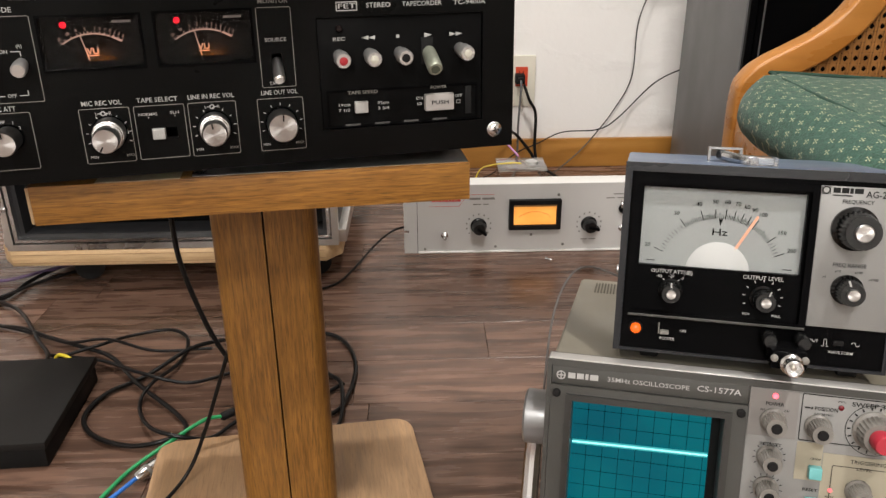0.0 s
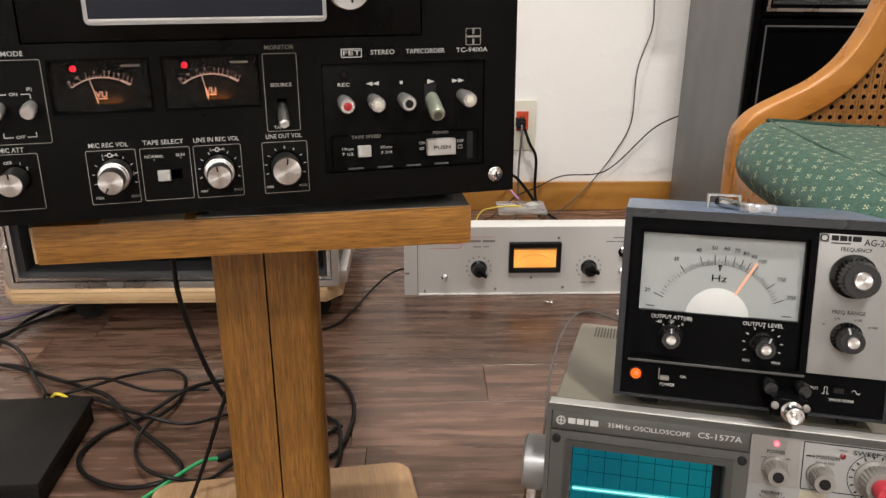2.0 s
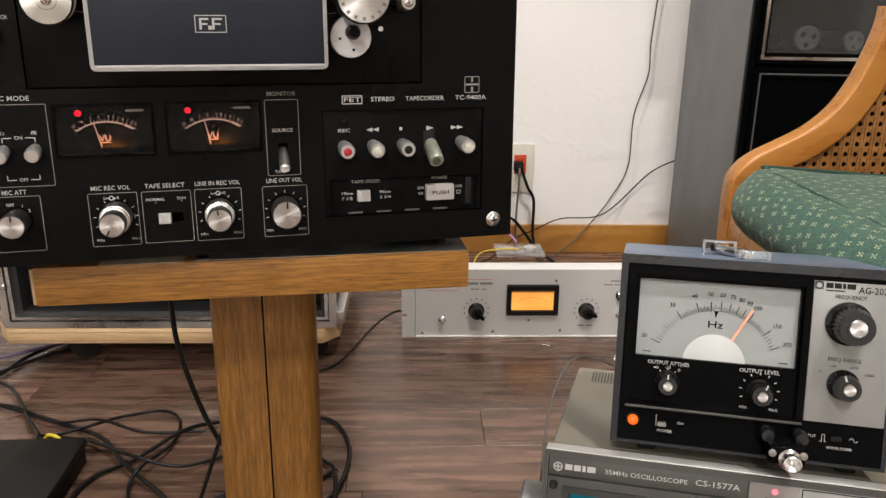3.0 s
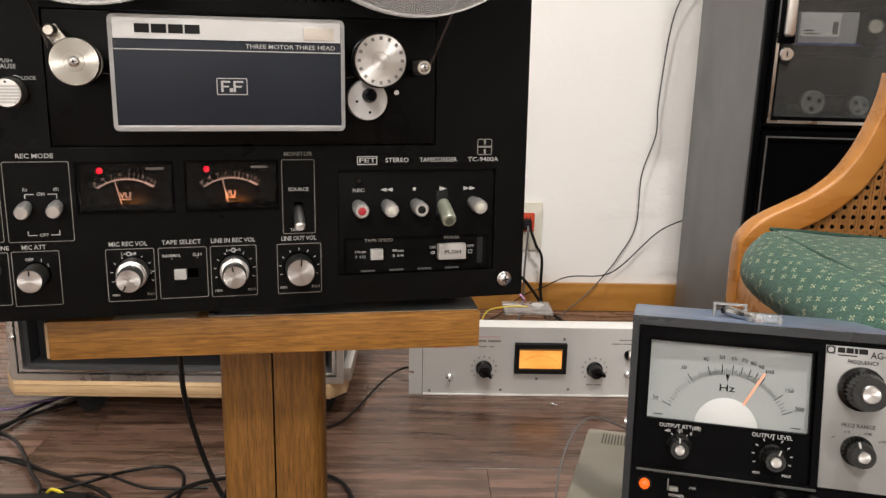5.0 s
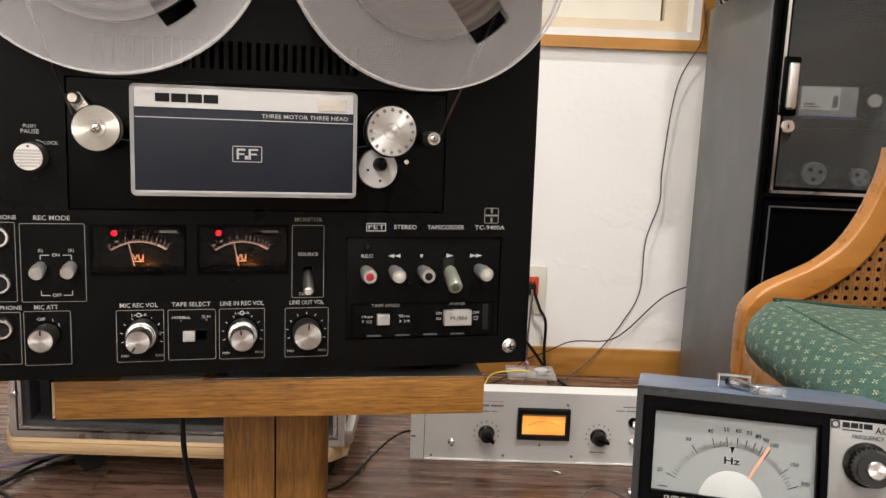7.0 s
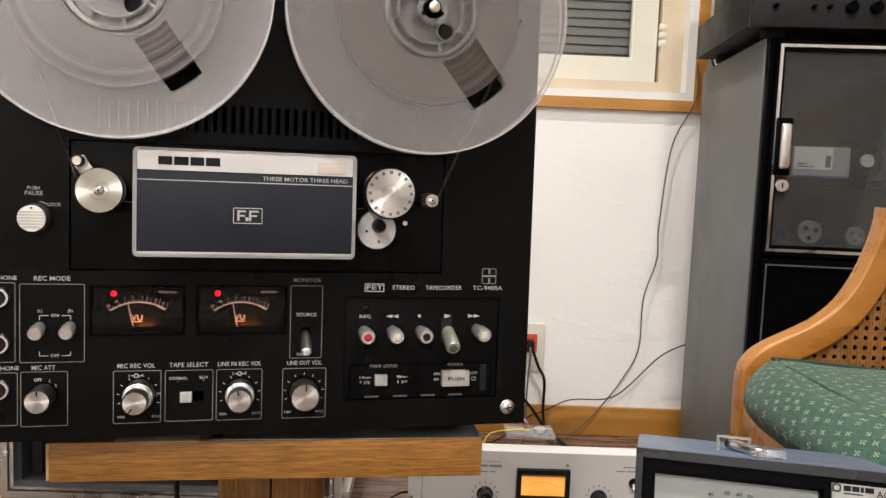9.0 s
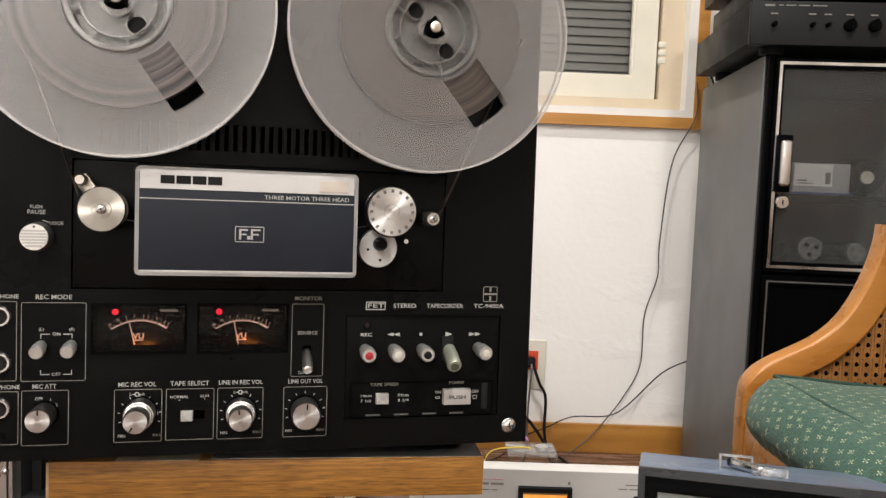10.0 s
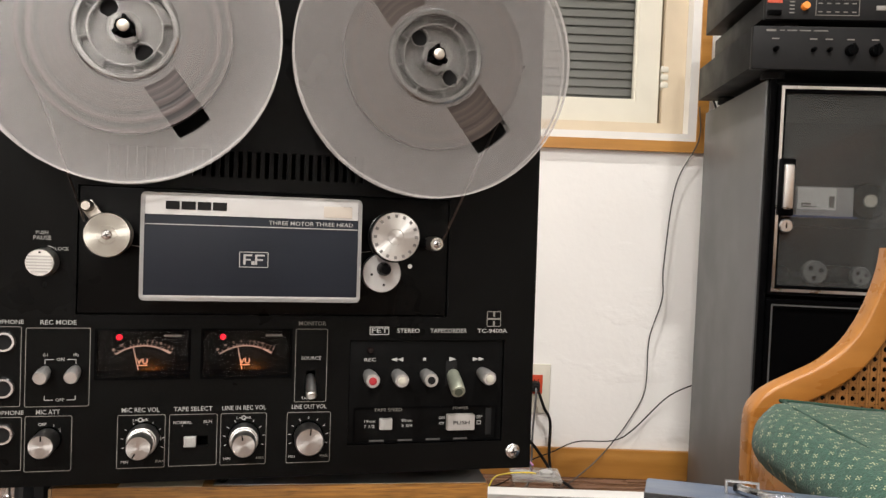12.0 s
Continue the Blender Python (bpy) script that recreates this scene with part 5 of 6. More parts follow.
def generator():
    t = thing("signal_generator", GEN, "blue-grey audio generator with a large dial", "signal generator")
    L_, R_, T_, Bm = -0.0135, 0.1480, 0.1055, -0.0155
    part("body", box(L_, R_, 0.002, 0.150, Bm, T_, 0.0022, 2), BLUEGREY, t, "blue-grey hammered steel case")
    part("front_rim", sheet(L_, R_, Bm, T_, -0.004, 0.0015, [(L_ + 0.0042, R_ - 0.0025, Bm + 0.002, T_ - 0.0055)]), surface("dark_steel_rim", (0.010, 0.011, 0.013), 0.3, spec=0.3), t, "dark steel front rim", smooth=0)
    front = part("front_panel", sheet(-0.0092, 0.1454, -0.0134, 0.0999, -0.003, 0.0015, [(-0.0012, 0.0940, 0.0414, 0.0908)]), BLACK_GLOSS, t, "gloss black front panel", smooth=0)
    part("bezel", sheet(-0.0075, 0.0992, 0.0085, 0.0972, -0.0075, -0.0031, [(-0.0035, 0.0955, 0.0120, 0.0930)]), BLACK_GLOSS, front, "raised black frame", smooth=0)
    part("trim", box(-0.0055, 0.0990, -0.0082, -0.0076, 0.0088, 0.0104, 0.0003), GUNMETAL, front, "grey trim strip")
    part("dial", box(-0.0012, 0.0940, 0.0017, 0.0022, 0.0414, 0.0908), surface("dial_white", (0.25, 0.268, 0.262), 0.5, var=0.02, bump=0), t, "pale dial face")
    y = 0.0010
    cx, cz = 0.0465, 0.0370
    part("hub_disc", lathe([(0.0190, -0.0013), (0.0190, -0.0006), (0.0186, -0.0004)], 64, bm=None), surface("hub_white", (0.45, 0.46, 0.45), 0.5, var=0.02, bump=0), t, "white half disc", pose(cx, 0, cz + 0.0020))
    part("dial_apron", box(cx - 0.022, cx + 0.022, -0.0005, 0.0006, 0.0150, 0.0413), BLACK_GLOSS, t)
    marks = {"20": 159, "30": 125.7, "40": 107.5, "50": 95.5, "60": 86.5, "70": 78.8, "80": 71.9, "90": 65.7, "100": 59.0, "150": 39.4, "200": 23.7}
    bm = bmesh.new()
    for text, a in marks.items():
        c, s = math.cos(radians(a)), math.sin(radians(a))
        word(text, cx + 0.0462 * c, cz + 0.0462 * s, 0.0036, t, INK, y)
        line(cx + 0.0355 * c, cz + 0.0355 * s, cx + 0.0418 * c, cz + 0.0418 * s, 0.0005, y, bm)
    seq = list(marks.values())
    for a0, a1, n in zip(seq, seq[1:], (10, 10, 10, 5, 5, 5, 5, 5, 10, 5)):
        for k in range(1, n):
            a = radians(a0 + (a1 - a0) * k / n)
            line(cx + 0.0355 * math.cos(a), cz + 0.0355 * math.sin(a), cx + (0.0385 if k != n // 2 else 0.0395) * math.cos(a), cz + (0.0385 if k != n // 2 else 0.0395) * math.sin(a), 0.0003, y, bm)
    for x0, x1, z in ((0.003, 0.0085, 0.0437), (0.0845, 0.0900, 0.0437)):
        line(x0, z, x1, z, 0.0006, y, bm)
    part("scale_marks", bm, INK, t, "fine black scale")
    bm = bmesh.new()
    bm.faces.new([bm.verts.new(p) for p in ((0.0448, y, 0.0728), (0.0474, y, 0.0728), (0.0461, y, 0.0682))])
    part("index_mark", bm, INK, t)
    word("Hz", 0.0460, 0.0640, 0.0062, t, INK, y, width=0.0092)
    a = math.atan2(0.0758 - cz, 0.0677 - cx)
    part("needle", line(cx + 0.0190 * math.cos(a), cz + 0.0190 * math.sin(a), cx + 0.0440 * math.cos(a), cz + 0.0440 * math.sin(a), 0.0016, 0.0004), surface("salmon_pointer", (0.68, 0.32, 0.20), 0.4), t, "salmon pointer")
    g = part("pane", box(-0.0012, 0.0940, -0.0028, -0.0024, 0.0414, 0.0908), PANE, t, "clear dial cover")
    g.visible_shadow = False
    # lower black field
    dial_knob(t, 0.0193, 0.0262, 0.0065, 0.0150, TURNED, y=-0.003, pointer=92)
    dial_knob(t, 0.0742, 0.0258, 0.0068, 0.0150, TURNED, y=-0.003, pointer=70)
    for text, x, z, s, w, mt in (("OUTPUT ATT(dB)", 0.0193, 0.0378, 0.0034, 0.0250, WHITE), ("-40", 0.0118, 0.0345, 0.0028, None, WHITE), ("-20", 0.0193, 0.0352, 0.0026, None, WHITE), ("0", 0.0262, 0.0340, 0.0028, None, WHITE),
                                 ("OUTPUT LEVEL", 0.0735, 0.0381, 0.0036, 0.0235, WHITE), ("MIN", 0.0655, 0.0150, 0.0024, None, WHITE), ("MAX", 0.0830, 0.0150, 0.0024, None, WHITE), ("POWER", 0.0198, -0.0058, 0.0028, 0.0092, WHITE), ("ON", 0.0292, 0.0002, 0.0024, None, WHITE), ("OUTPUT", 0.1035, 0.0020, 0.0026, 0.0100, WHITE), ("600", 0.1035, -0.0012, 0.0020, None, WHITE), ("WAVE FORM", 0.1218, -0.0042, 0.0026, 0.0140, WHITE)):
        word(text, x, z, s, front, mt, -0.0034, width=w)
    bm = bmesh.new()
    for k in range(9):
        a = radians(-22 + k * 28)
        line(0.0742 + 0.0102 * math.cos(a), 0.0258 + 0.0102 * math.sin(a), 0.0742 + 0.0118 * math.cos(a), 0.0258 + 0.0118 * math.sin(a), 0.0006, -0.0034, bm)
    for a in (125, 90, 55):
        a = radians(a)
        line(0.0193 + 0.0075 * math.cos(a), 0.0262 + 0.0075 * math.sin(a), 0.0193 + 0.0085 * math.cos(a), 0.0262 + 0.0085 * math.sin(a), 0.0006, -0.0034, bm)
    part("scale_marks", bm, WHITE, front)
    lamp = part("pilot_ring", lathe([(0.0044, 0.003), (0.0044, 0.0045), (0.0036, 0.0055), (0.0032, 0.0045)], 28), DARK, t, at=pose(0, 0, 0))
    part("pilot_lamp", lathe([(0.0033, 0.0036), (0.0033, 0.006), (0.0022, 0.0078), (0.0008, 0.0084)], 24), glow("amber_lamp", (1.0, 0.13, 0.006), 1.25, (0.12, 0.015, 0.002)), lamp, "lit amber lamp")
    part("power_switch", box(0.0150, 0.0205, -0.0075, -0.003, -0.0022, 0.0002, 0.0006), DIM, t, "small slide switch")
    part("switch_slot", bars([(0.0140, 0.0147, -0.0028, 0.0045)], -0.0034), DIM, front)
    side = part("side_panel", box(0.1003, 0.1452, -0.0046, -0.0031, 0.0112, 0.0970, 0.0004), GREY_PANEL, t, "brushed silver side panel")
    dial_knob(t, 0.1207, 0.0725, 0.0114, 0.0220, TURNED, y=-0.0046, grip=0.10, label="large ribbed frequency knob")
    dial_knob(t, 0.1205, 0.0355, 0.0079, 0.0165, TURNED, y=-0.0046, grip=0.12, pointer=110, label="ribbed range knob")
    for text, x, z, s, w in (("AG-202A", 0.1345, 0.0928, 0.0056, 0.0195), ("FREQUENCY", 0.1210, 0.0881, 0.0034, 0.0172), ("FREQ RANGE", 0.1205, 0.0502, 0.0034, 0.0185), ("x1", 0.1075, 0.0425, 0.0022, None), ("x10", 0.1145, 0.0462, 0.0022, None), ("x100", 0.1260, 0.0462, 0.0022, None), ("x1000", 0.1345, 0.0425, 0.0022, None)):
        word(text, x, z, s, side, INK, -0.0050, width=w)
    part("emblem", arc(0.1030, 0.0945, 0.0020, 0, 360, 0.0007, -0.0050, 20, outline(0.1006, 0.1054, 0.0921, 0.0969, 0.0003, -0.0050, 0.0003)), INK, side)
    part("brand_mark", bars([(0.1068, 0.1108, 0.0931, 0.0962), (0.1114, 0.1154, 0.0931, 0.0962), (0.1160, 0.1178, 0.0931, 0.0962), (0.1184, 0.1232, 0.0931, 0.0962), (0.1068, 0.1175, 0.0913, 0.0920)], -0.0050), INK, side)
    # output posts with adapter
    ad = part("output_adapter", box(0.0780, 0.0985, -0.031, -0.004, -0.0105, 0.0010, 0.002), BLACK_GLOSS, t, "black binding-post adapter")
    part("connector", lathe([(0.0045, 0.0), (0.0062, 0.003), (0.0062, 0.006), (0.0050, 0.007), (0.0050, 0.015), (0.0042, 0.0155), (0.0040, 0.010)], 28), STEEL, ad, "nickel bayonet connector", pose(0.0885, -0.031, -0.0052))
    part("contact", lathe([(0.0016, 0.0095), (0.0016, 0.0130), (0.0008, 0.0135)], 12), BRASSY, ad, at=pose(0.0885, -0.031, -0.0052))
    for x in (0.0788, 0.0978):
        part("binding_post", lathe([(0.0042, 0.0), (0.0045, 0.004), (0.0045, 0.014), (0.0035, 0.016)], 20, ripple=(10, 0.0004, 0.003, 0.015)), KNOB_BLACK, t, at=pose(x, -0.004, 0.0030))
        part("screw", lathe([(0.0022, 0.031), (0.0022, 0.0322), (0.0014, 0.0326)], 12), WARMGREY, ad, at=pose(x + (0.001 if x < 0.09 else -0.001), 0, -0.0035))
    part("wave_switch", box(0.1165, 0.1225, -0.0058, -0.003, 0.0006, 0.0035, 0.0006), DARK, t)
    part("symbol", line(0.1105, -0.0008, 0.1118, -0.0008, 0.0004, -0.0034, line(0.1118, -0.0008, 0.1118, 0.0036, 0.0004, -0.0034, line(0.1118, 0.0036, 0.1134, 0.0036, 0.0004, -0.0034, line(0.1134, 0.0036, 0.1134, -0.0008, 0.0004, -0.0034, line(0.1134, -0.0008, 0.1147, -0.0008, 0.0004, -0.0034))))), WHITE, front)
    part("symbol", arc(0.1285, 0.0018, 0.0011, 180, 0, 0.0004, -0.0034, 10, arc(0.1307, 0.0018, 0.0011, 180, 360, 0.0004, -0.0034, 10)), WHITE, front)
    for x in (0.004, 0.125):
        for yy in (0.012, 0.13):
            part("foot", box(x, x + 0.012, yy, yy + 0.012, -0.0235, -0.0153, 0.002), DARK, t)
    # handle across the top
    hb = part("handle_bracket", sheet(0.0400, 0.0620, 0.1056, 0.1150, 0.060, 0.068, [(0.0415, 0.0605, 0.1056, 0.1135)]), SATIN, t, "chrome handle bracket", smooth=0)
    part("handle", tube([(0.0480, 0.062, 0.1100), (0.056, 0.045, 0.1085), (0.066, 0.028, 0.1075)], 0.0035, 6, 10), STEEL, t, "chrome handle")
    part("handle_end", box(0.0570, 0.0780, 0.012, 0.030, 0.1056, 0.1115, 0.0015), HUB, t, "clear plastic handle end")
    for z in (0.030, 0.075):
        part("screw", lathe([(0.003, 0), (0.003, 0.0015), (0.002, 0.002)], 14), STEEL, t, at=pose(L_, 0.035, z, 0, 0, -90))
    return t


oscilloscope()
generator()


# ---- levelling amplifier on the floor ----
def rack_amplifier():
    t = thing("rack_amplifier", pose(-0.022, 1.373, 0), "silver rack amplifier with a glowing amber meter", "amplifier")
    FACE = surface("satin_silver_face", (0.52, 0.516, 0.50), 0.45, 0.12, var=0.05, scale=5, fine=900, bump=0.08)
    holes = [(0.0, 0.009, 0.040, 0.046), (0.0, 0.009, 0.100, 0.106), (0.474, 0.483, 0.040, 0.046), (0.474, 0.483, 0.100, 0.106)]
    part("front_panel", sheet(0.0, 0.483, 0.0, 0.133, 0.0, 0.003, holes), FACE, t, "satin silver face", smooth=0)
    part("lower_edge", box(0.026, 0.457, -0.0035, -0.0002, 0.0005, 0.0035, 0.0006), WHITE_PAINT, t)
    part("chassis", box(0.026, 0.457, 0.0032, 0.050, 0.004, 0.131, 0.003), WHITE_PAINT, t, "pale chassis top")
    for x in (0.0245, 0.4575):
        part("door_seam", bars([(x, x + 0.0009, 0.001, 0.132)], -0.0004), INK, t)
    bez = part("meter_frame", sheet(0.1935, 0.2885, 0.0475, 0.1045, -0.011, -0.0002, [(0.2015, 0.2805, 0.0555, 0.0965)]), DARK, t, "dark meter frame", smooth=0)
    m, N, L, B = nodes_of("amber_dial")
    c = N.new("ShaderNodeTexCoord").outputs["Object"]
    B.inputs["Base Color"].default_value = (0.7, 0.35, 0.08, 1)
    L.new(mixed(N, L, ramp(N, L, noise_out(N, L, c, 22, 2), 0, 1), (0.80, 0.27, 0.035), (1.0, 0.44, 0.085)), B.inputs["Emission Color"])
    B.inputs["Emission Strength"].default_value = 0.78
    part("meter_dial", box(0.2015, 0.2805, -0.004, -0.001, 0.0555, 0.0965), m, bez, "glowing amber dial")
    part("meter_arc", arc(0.241, 0.034, 0.047, 128, 52, 0.0006, -0.0044), surface("brown_scale", (0.3, 0.12, 0.03), 0.5), bez)
    part("meter_lamp_shade", box(0.2015, 0.2805, -0.0095, -0.0045, 0.0925, 0.0963), surface("amber_shade", (0.3, 0.16, 0.05), 0.5), bez)
    for x in (0.138, 0.343):
        k = part("knob", lathe([(0.0150, 0), (0.0150, 0.003), (0.0128, 0.006), (0.0118, 0.020), (0.0100, 0.022)], 40, ripple=(20, 0.0008, 0.005, 0.021)), KNOB_BLACK, t, "fluted black knob", pose(x, 0, 0.0535))
        part("pointer", box(-0.0025, 0.0025, -0.0235, -0.006, -0.017, 0.004, 0.001), BLACK_GLOSS, k, at=pose(0, 0, 0, 0, -50 if x < 0.2 else -75, 0))
        bm = bmesh.new()
        for i in range(11):
            a = radians(-40 + i * 26)
            bars([(x + 0.0225 * math.cos(a) - 0.0013, x + 0.0225 * math.cos(a) + 0.0013, 0.0535 + 0.0225 * math.sin(a) - 0.0016, 0.0535 + 0.0225 * math.sin(a) + 0.0016)], -0.0004, bm)
        part("scale_marks", bm, DIM, t)
        part("legend", bars([(x - 0.014, x - 0.002, 0.0222, 0.0246), (x + 0.001, x + 0.014, 0.0222, 0.0246)]), DIM, t) if x > 0.2 else None
    sw = part("toggle_switch", lathe([(0.0068, 0), (0.0068, 0.003), (0.0045, 0.005), (0.0028, 0.006), (0.0035, 0.016), (0.0025, 0.018)], 20), STEEL, t, "steel toggle switch", pose(0.075, 0, 0.036))
    part("brand_mark", bars([(0.052, 0.0575, 0.101, 0.1095), (0.0585, 0.0635, 0.1015, 0.1095), (0.0645, 0.0695, 0.101, 0.1095), (0.0705, 0.0755, 0.1015, 0.1095), (0.0765, 0.0815, 0.101, 0.1095), (0.0825, 0.0875, 0.1015, 0.1095), (0.0885, 0.0935, 0.101, 0.1095), (0.0945, 0.0975, 0.101, 0.1095), (0.0985, 0.1045, 0.1015, 0.1095)]), RED_INK, t, "red printed mark")
    part("brand_line", line(0.046, 0.0925, 0.102, 0.0925, 0.0008, bm=line(0.102, 0.0925, 0.117, 0.1145, 0.0008, bm=line(0.117, 0.1145, 0.166, 0.1145, 0.0008))), RED_INK, t)
    part("legend", bars([(0.120, 0.141, 0.1045, 0.1085), (0.144, 0.167, 0.1045, 0.1085), (0.127, 0.142, 0.0945, 0.0965), (0.146, 0.156, 0.0945, 0.0965)]), DIM, t)
    part("legend", bars([(0.385, 0.41, 0.1105, 0.1125), (0.372, 0.388, 0.103, 0.105), (0.392, 0.41, 0.103, 0.105)]), DIM, t)
    for x, z in ((0.0385, 0.0085), (0.170, 0.0115), (0.296, 0.0135), (0.284, 0.112), (0.236, 0.034)):
        part("screw", lathe([(0.0026, 0), (0.0026, 0.0012), (0.0015, 0.0018)], 12), WARMGREY, t, at=pose(x, 0, z))
    part("jewel_lamp", lathe([(0.009, 0), (0.009, 0.006), (0.006, 0.012), (0.002, 0.014)], 24), BLACK_GLOSS, t, "dark jewel lamp", pose(0.405, 0, 0.083))
    part("toggle_switch", lathe([(0.0068, 0), (0.0068, 0.003), (0.0045, 0.005), (0.0028, 0.006), (0.0035, 0.016), (0.0025, 0.018)], 20), STEEL, t, at=pose(0.405, 0, 0.045))
    return t


rack_amplifier()
tub = thing("plastic_box", pose(0.205, 1.445, 0), "small clear plastic box standing behind the rack amplifier", "plastic box")
part("wall", sheet(-0.045, 0.045, 0.0, 0.133, 0.0, 0.07, [(-0.042, 0.042, 0.003, 0.133)]), HUB, tub, smooth=0)
part("lid", box(-0.047, 0.047, -0.002, 0.072, 0.1332, 0.139, 0.002), HUB, tub, "clear lid")
part("grey_plug", lathe([(0.012, 0), (0.012, 0.006), (0.006, 0.008)], 20), SILVER, tub, at=pose(0.02, 0.03, 0.1392, 90) @ pose(0, 0, 0, 180))


# ---- armchair ----
def armchair():
    t = thing("armchair", pose(0, 0, 0), "stained wooden armchair with woven cane sides", "armchair")
    flat, deep, soft = 0.0172, 0.0150, 0.004
    sec = []
    for ca, cb, a0 in ((flat - soft, deep - soft, 0), (soft - flat, deep - soft, 90), (soft - flat, soft - deep, 180), (flat - soft, soft - deep, 270)):
        sec += [(ca + soft * math.cos(radians(a0 + k * 30)), cb + soft * math.sin(radians(a0 + k * 30))) for k in range(4)]
    path = [(0.411, 0.0), (0.411, 0.16), (0.4105, 0.30), (0.410, 0.380), (0.416, 0.399), (0.432, 0.4125), (0.460, 0.427), (0.491, 0.444), (0.521, 0.470), (0.544, 0.505), (0.561, 0.548), (0.569, 0.580), (0.571, 0.601)]
    for y in (0.967, 0.30):
        pts = spline([(x, y, z) for x, z in path], 6)
        part("arm", sweep(pts, sec, up=(0, 1, 0)), BEECH, t, "curved stained wooden arm and leg", smooth=50)
        part("back_leg", sweep(spline([(0.86, y, 0.0), (0.83, y, 0.2), (0.80, y, 0.38), (0.83, y, 0.62), (0.88, y, 0.85)], 5), sec, up=(0, 1, 0)), BEECH, t, "raked back leg", smooth=50)
        part("top_rail", sweep(spline([(0.587, y, 0.584), (0.65, y, 0.585), (0.74, y, 0.59), (0.83, y, 0.60)], 5), sec, up=(0, 1, 0)), BEECH, t, smooth=50)
        part("side_rail", box(0.41, 0.81, y - 0.012, y + 0.012, 0.305, 0.355, 0.003), BEECH, t)
        # cane panel below the arm
        edge = [(0.425, 0.410), (0.468, 0.430), (0.497, 0.452), (0.524, 0.479), (0.544, 0.511), (0.560, 0.555), (0.568, 0.583)]
        part("cane_bead", sweep(spline([(x, y - 0.012, z) for x, z in edge], 6), [(0.0016 * math.cos(a), 0.0016 * math.sin(a)) for a in (0, 1.05, 2.1, 3.14, 4.2, 5.24)]), surface("cane_bead", (0.55, 0.33, 0.15), 0.4), t, "pale bead along the cane")
        bm = bmesh.new()

        def top_at(x):
            for (xa, za), (xb, zb) in zip(edge, edge[1:]):
                if xa <= x <= xb:
                    return za + (zb - za) * (x - xa) / (xb - xa)
            return 0.580 if x > 0.5 else 0.40

        def left_at(z):
            for (xa, za), (xb, zb) in zip(edge, edge[1:]):
                if za <= z <= zb:
                    return xa + (xb - xa) * (z - za) / (zb - za)
            return 0.425
        for k in range(30):
            x = 0.43 + k * 0.0125
            for o in (-0.0019, 0.0019):
                box(x + o - 0.0011, x + o + 0.0011, y - 0.0042, y - 0.0030, 0.355, top_at(x), bm=bm)
        for k in range(19):
            z = 0.358 + k * 0.0125
            for o in (-0.0019, 0.0019):
                box(left_at(z), 0.80, y - 0.0030, y - 0.0018, z + o - 0.0011, z + o + 0.0011, bm=bm)
        for k in range(-20, 50):
            for s in (1, -1):
                xa = 0.43 + k * 0.0125 + 0.00625 - s * 0.003
                za, zb = 0.355, 0.585
                # trim to the panel
                while za < zb and not (0.43 <= xa + s * (za - 0.355) <= 0.80 and za <= top_at(xa + s * (za - 0.355))):
                    za += 0.004
                zz = za
                while zz < zb and 0.43 <= xa + s * (zz - 0.355) <= 0.80 and zz <= top_at(xa + s * (zz - 0.355)):
                    zz += 0.004
                if zz - za > 0.008:
                    line(xa + s * (za - 0.355), za, xa + s * (zz - 0.355), zz, 0.0036, y - 0.0022 - s * 0.0004, bm)
        ob = part("cane_panel", bm, surface("cane", (0.27, 0.118, 0.032), 0.4, var=0.2, scale=60), t, "woven cane panel", smooth=0)
        ob["kind"] = "stuff"
    part("front_rail", box(0.395, 0.411, 0.316, 0.951, 0.300, 0.357, 0.004), BEECH, t)
    part("back_rail", box(0.79, 0.815, 0.312, 0.933, 0.305, 0.355, 0.004), BEECH, t)
    part("seat_web", box(0.0, 0.378, 0.312, 0.933, -0.012, 0.0, 0.002), surface("seat_webbing", (0.1, 0.07, 0.04), 0.7), t, at=pose(0.4115, 0, 0.3555, 0, 5, 0))
    part("back_top_rail", box(0.87, 0.90, 0.30, 0.945, 0.80, 0.85, 0.006), BEECH, t)
    part("back_pad", box(0.815, 0.85, 0.33, 0.92, 0.36, 0.79, 0.01), surface("back_cane", (0.32, 0.15, 0.05), 0.5, var=0.25, scale=90), t)
    return t


armchair()


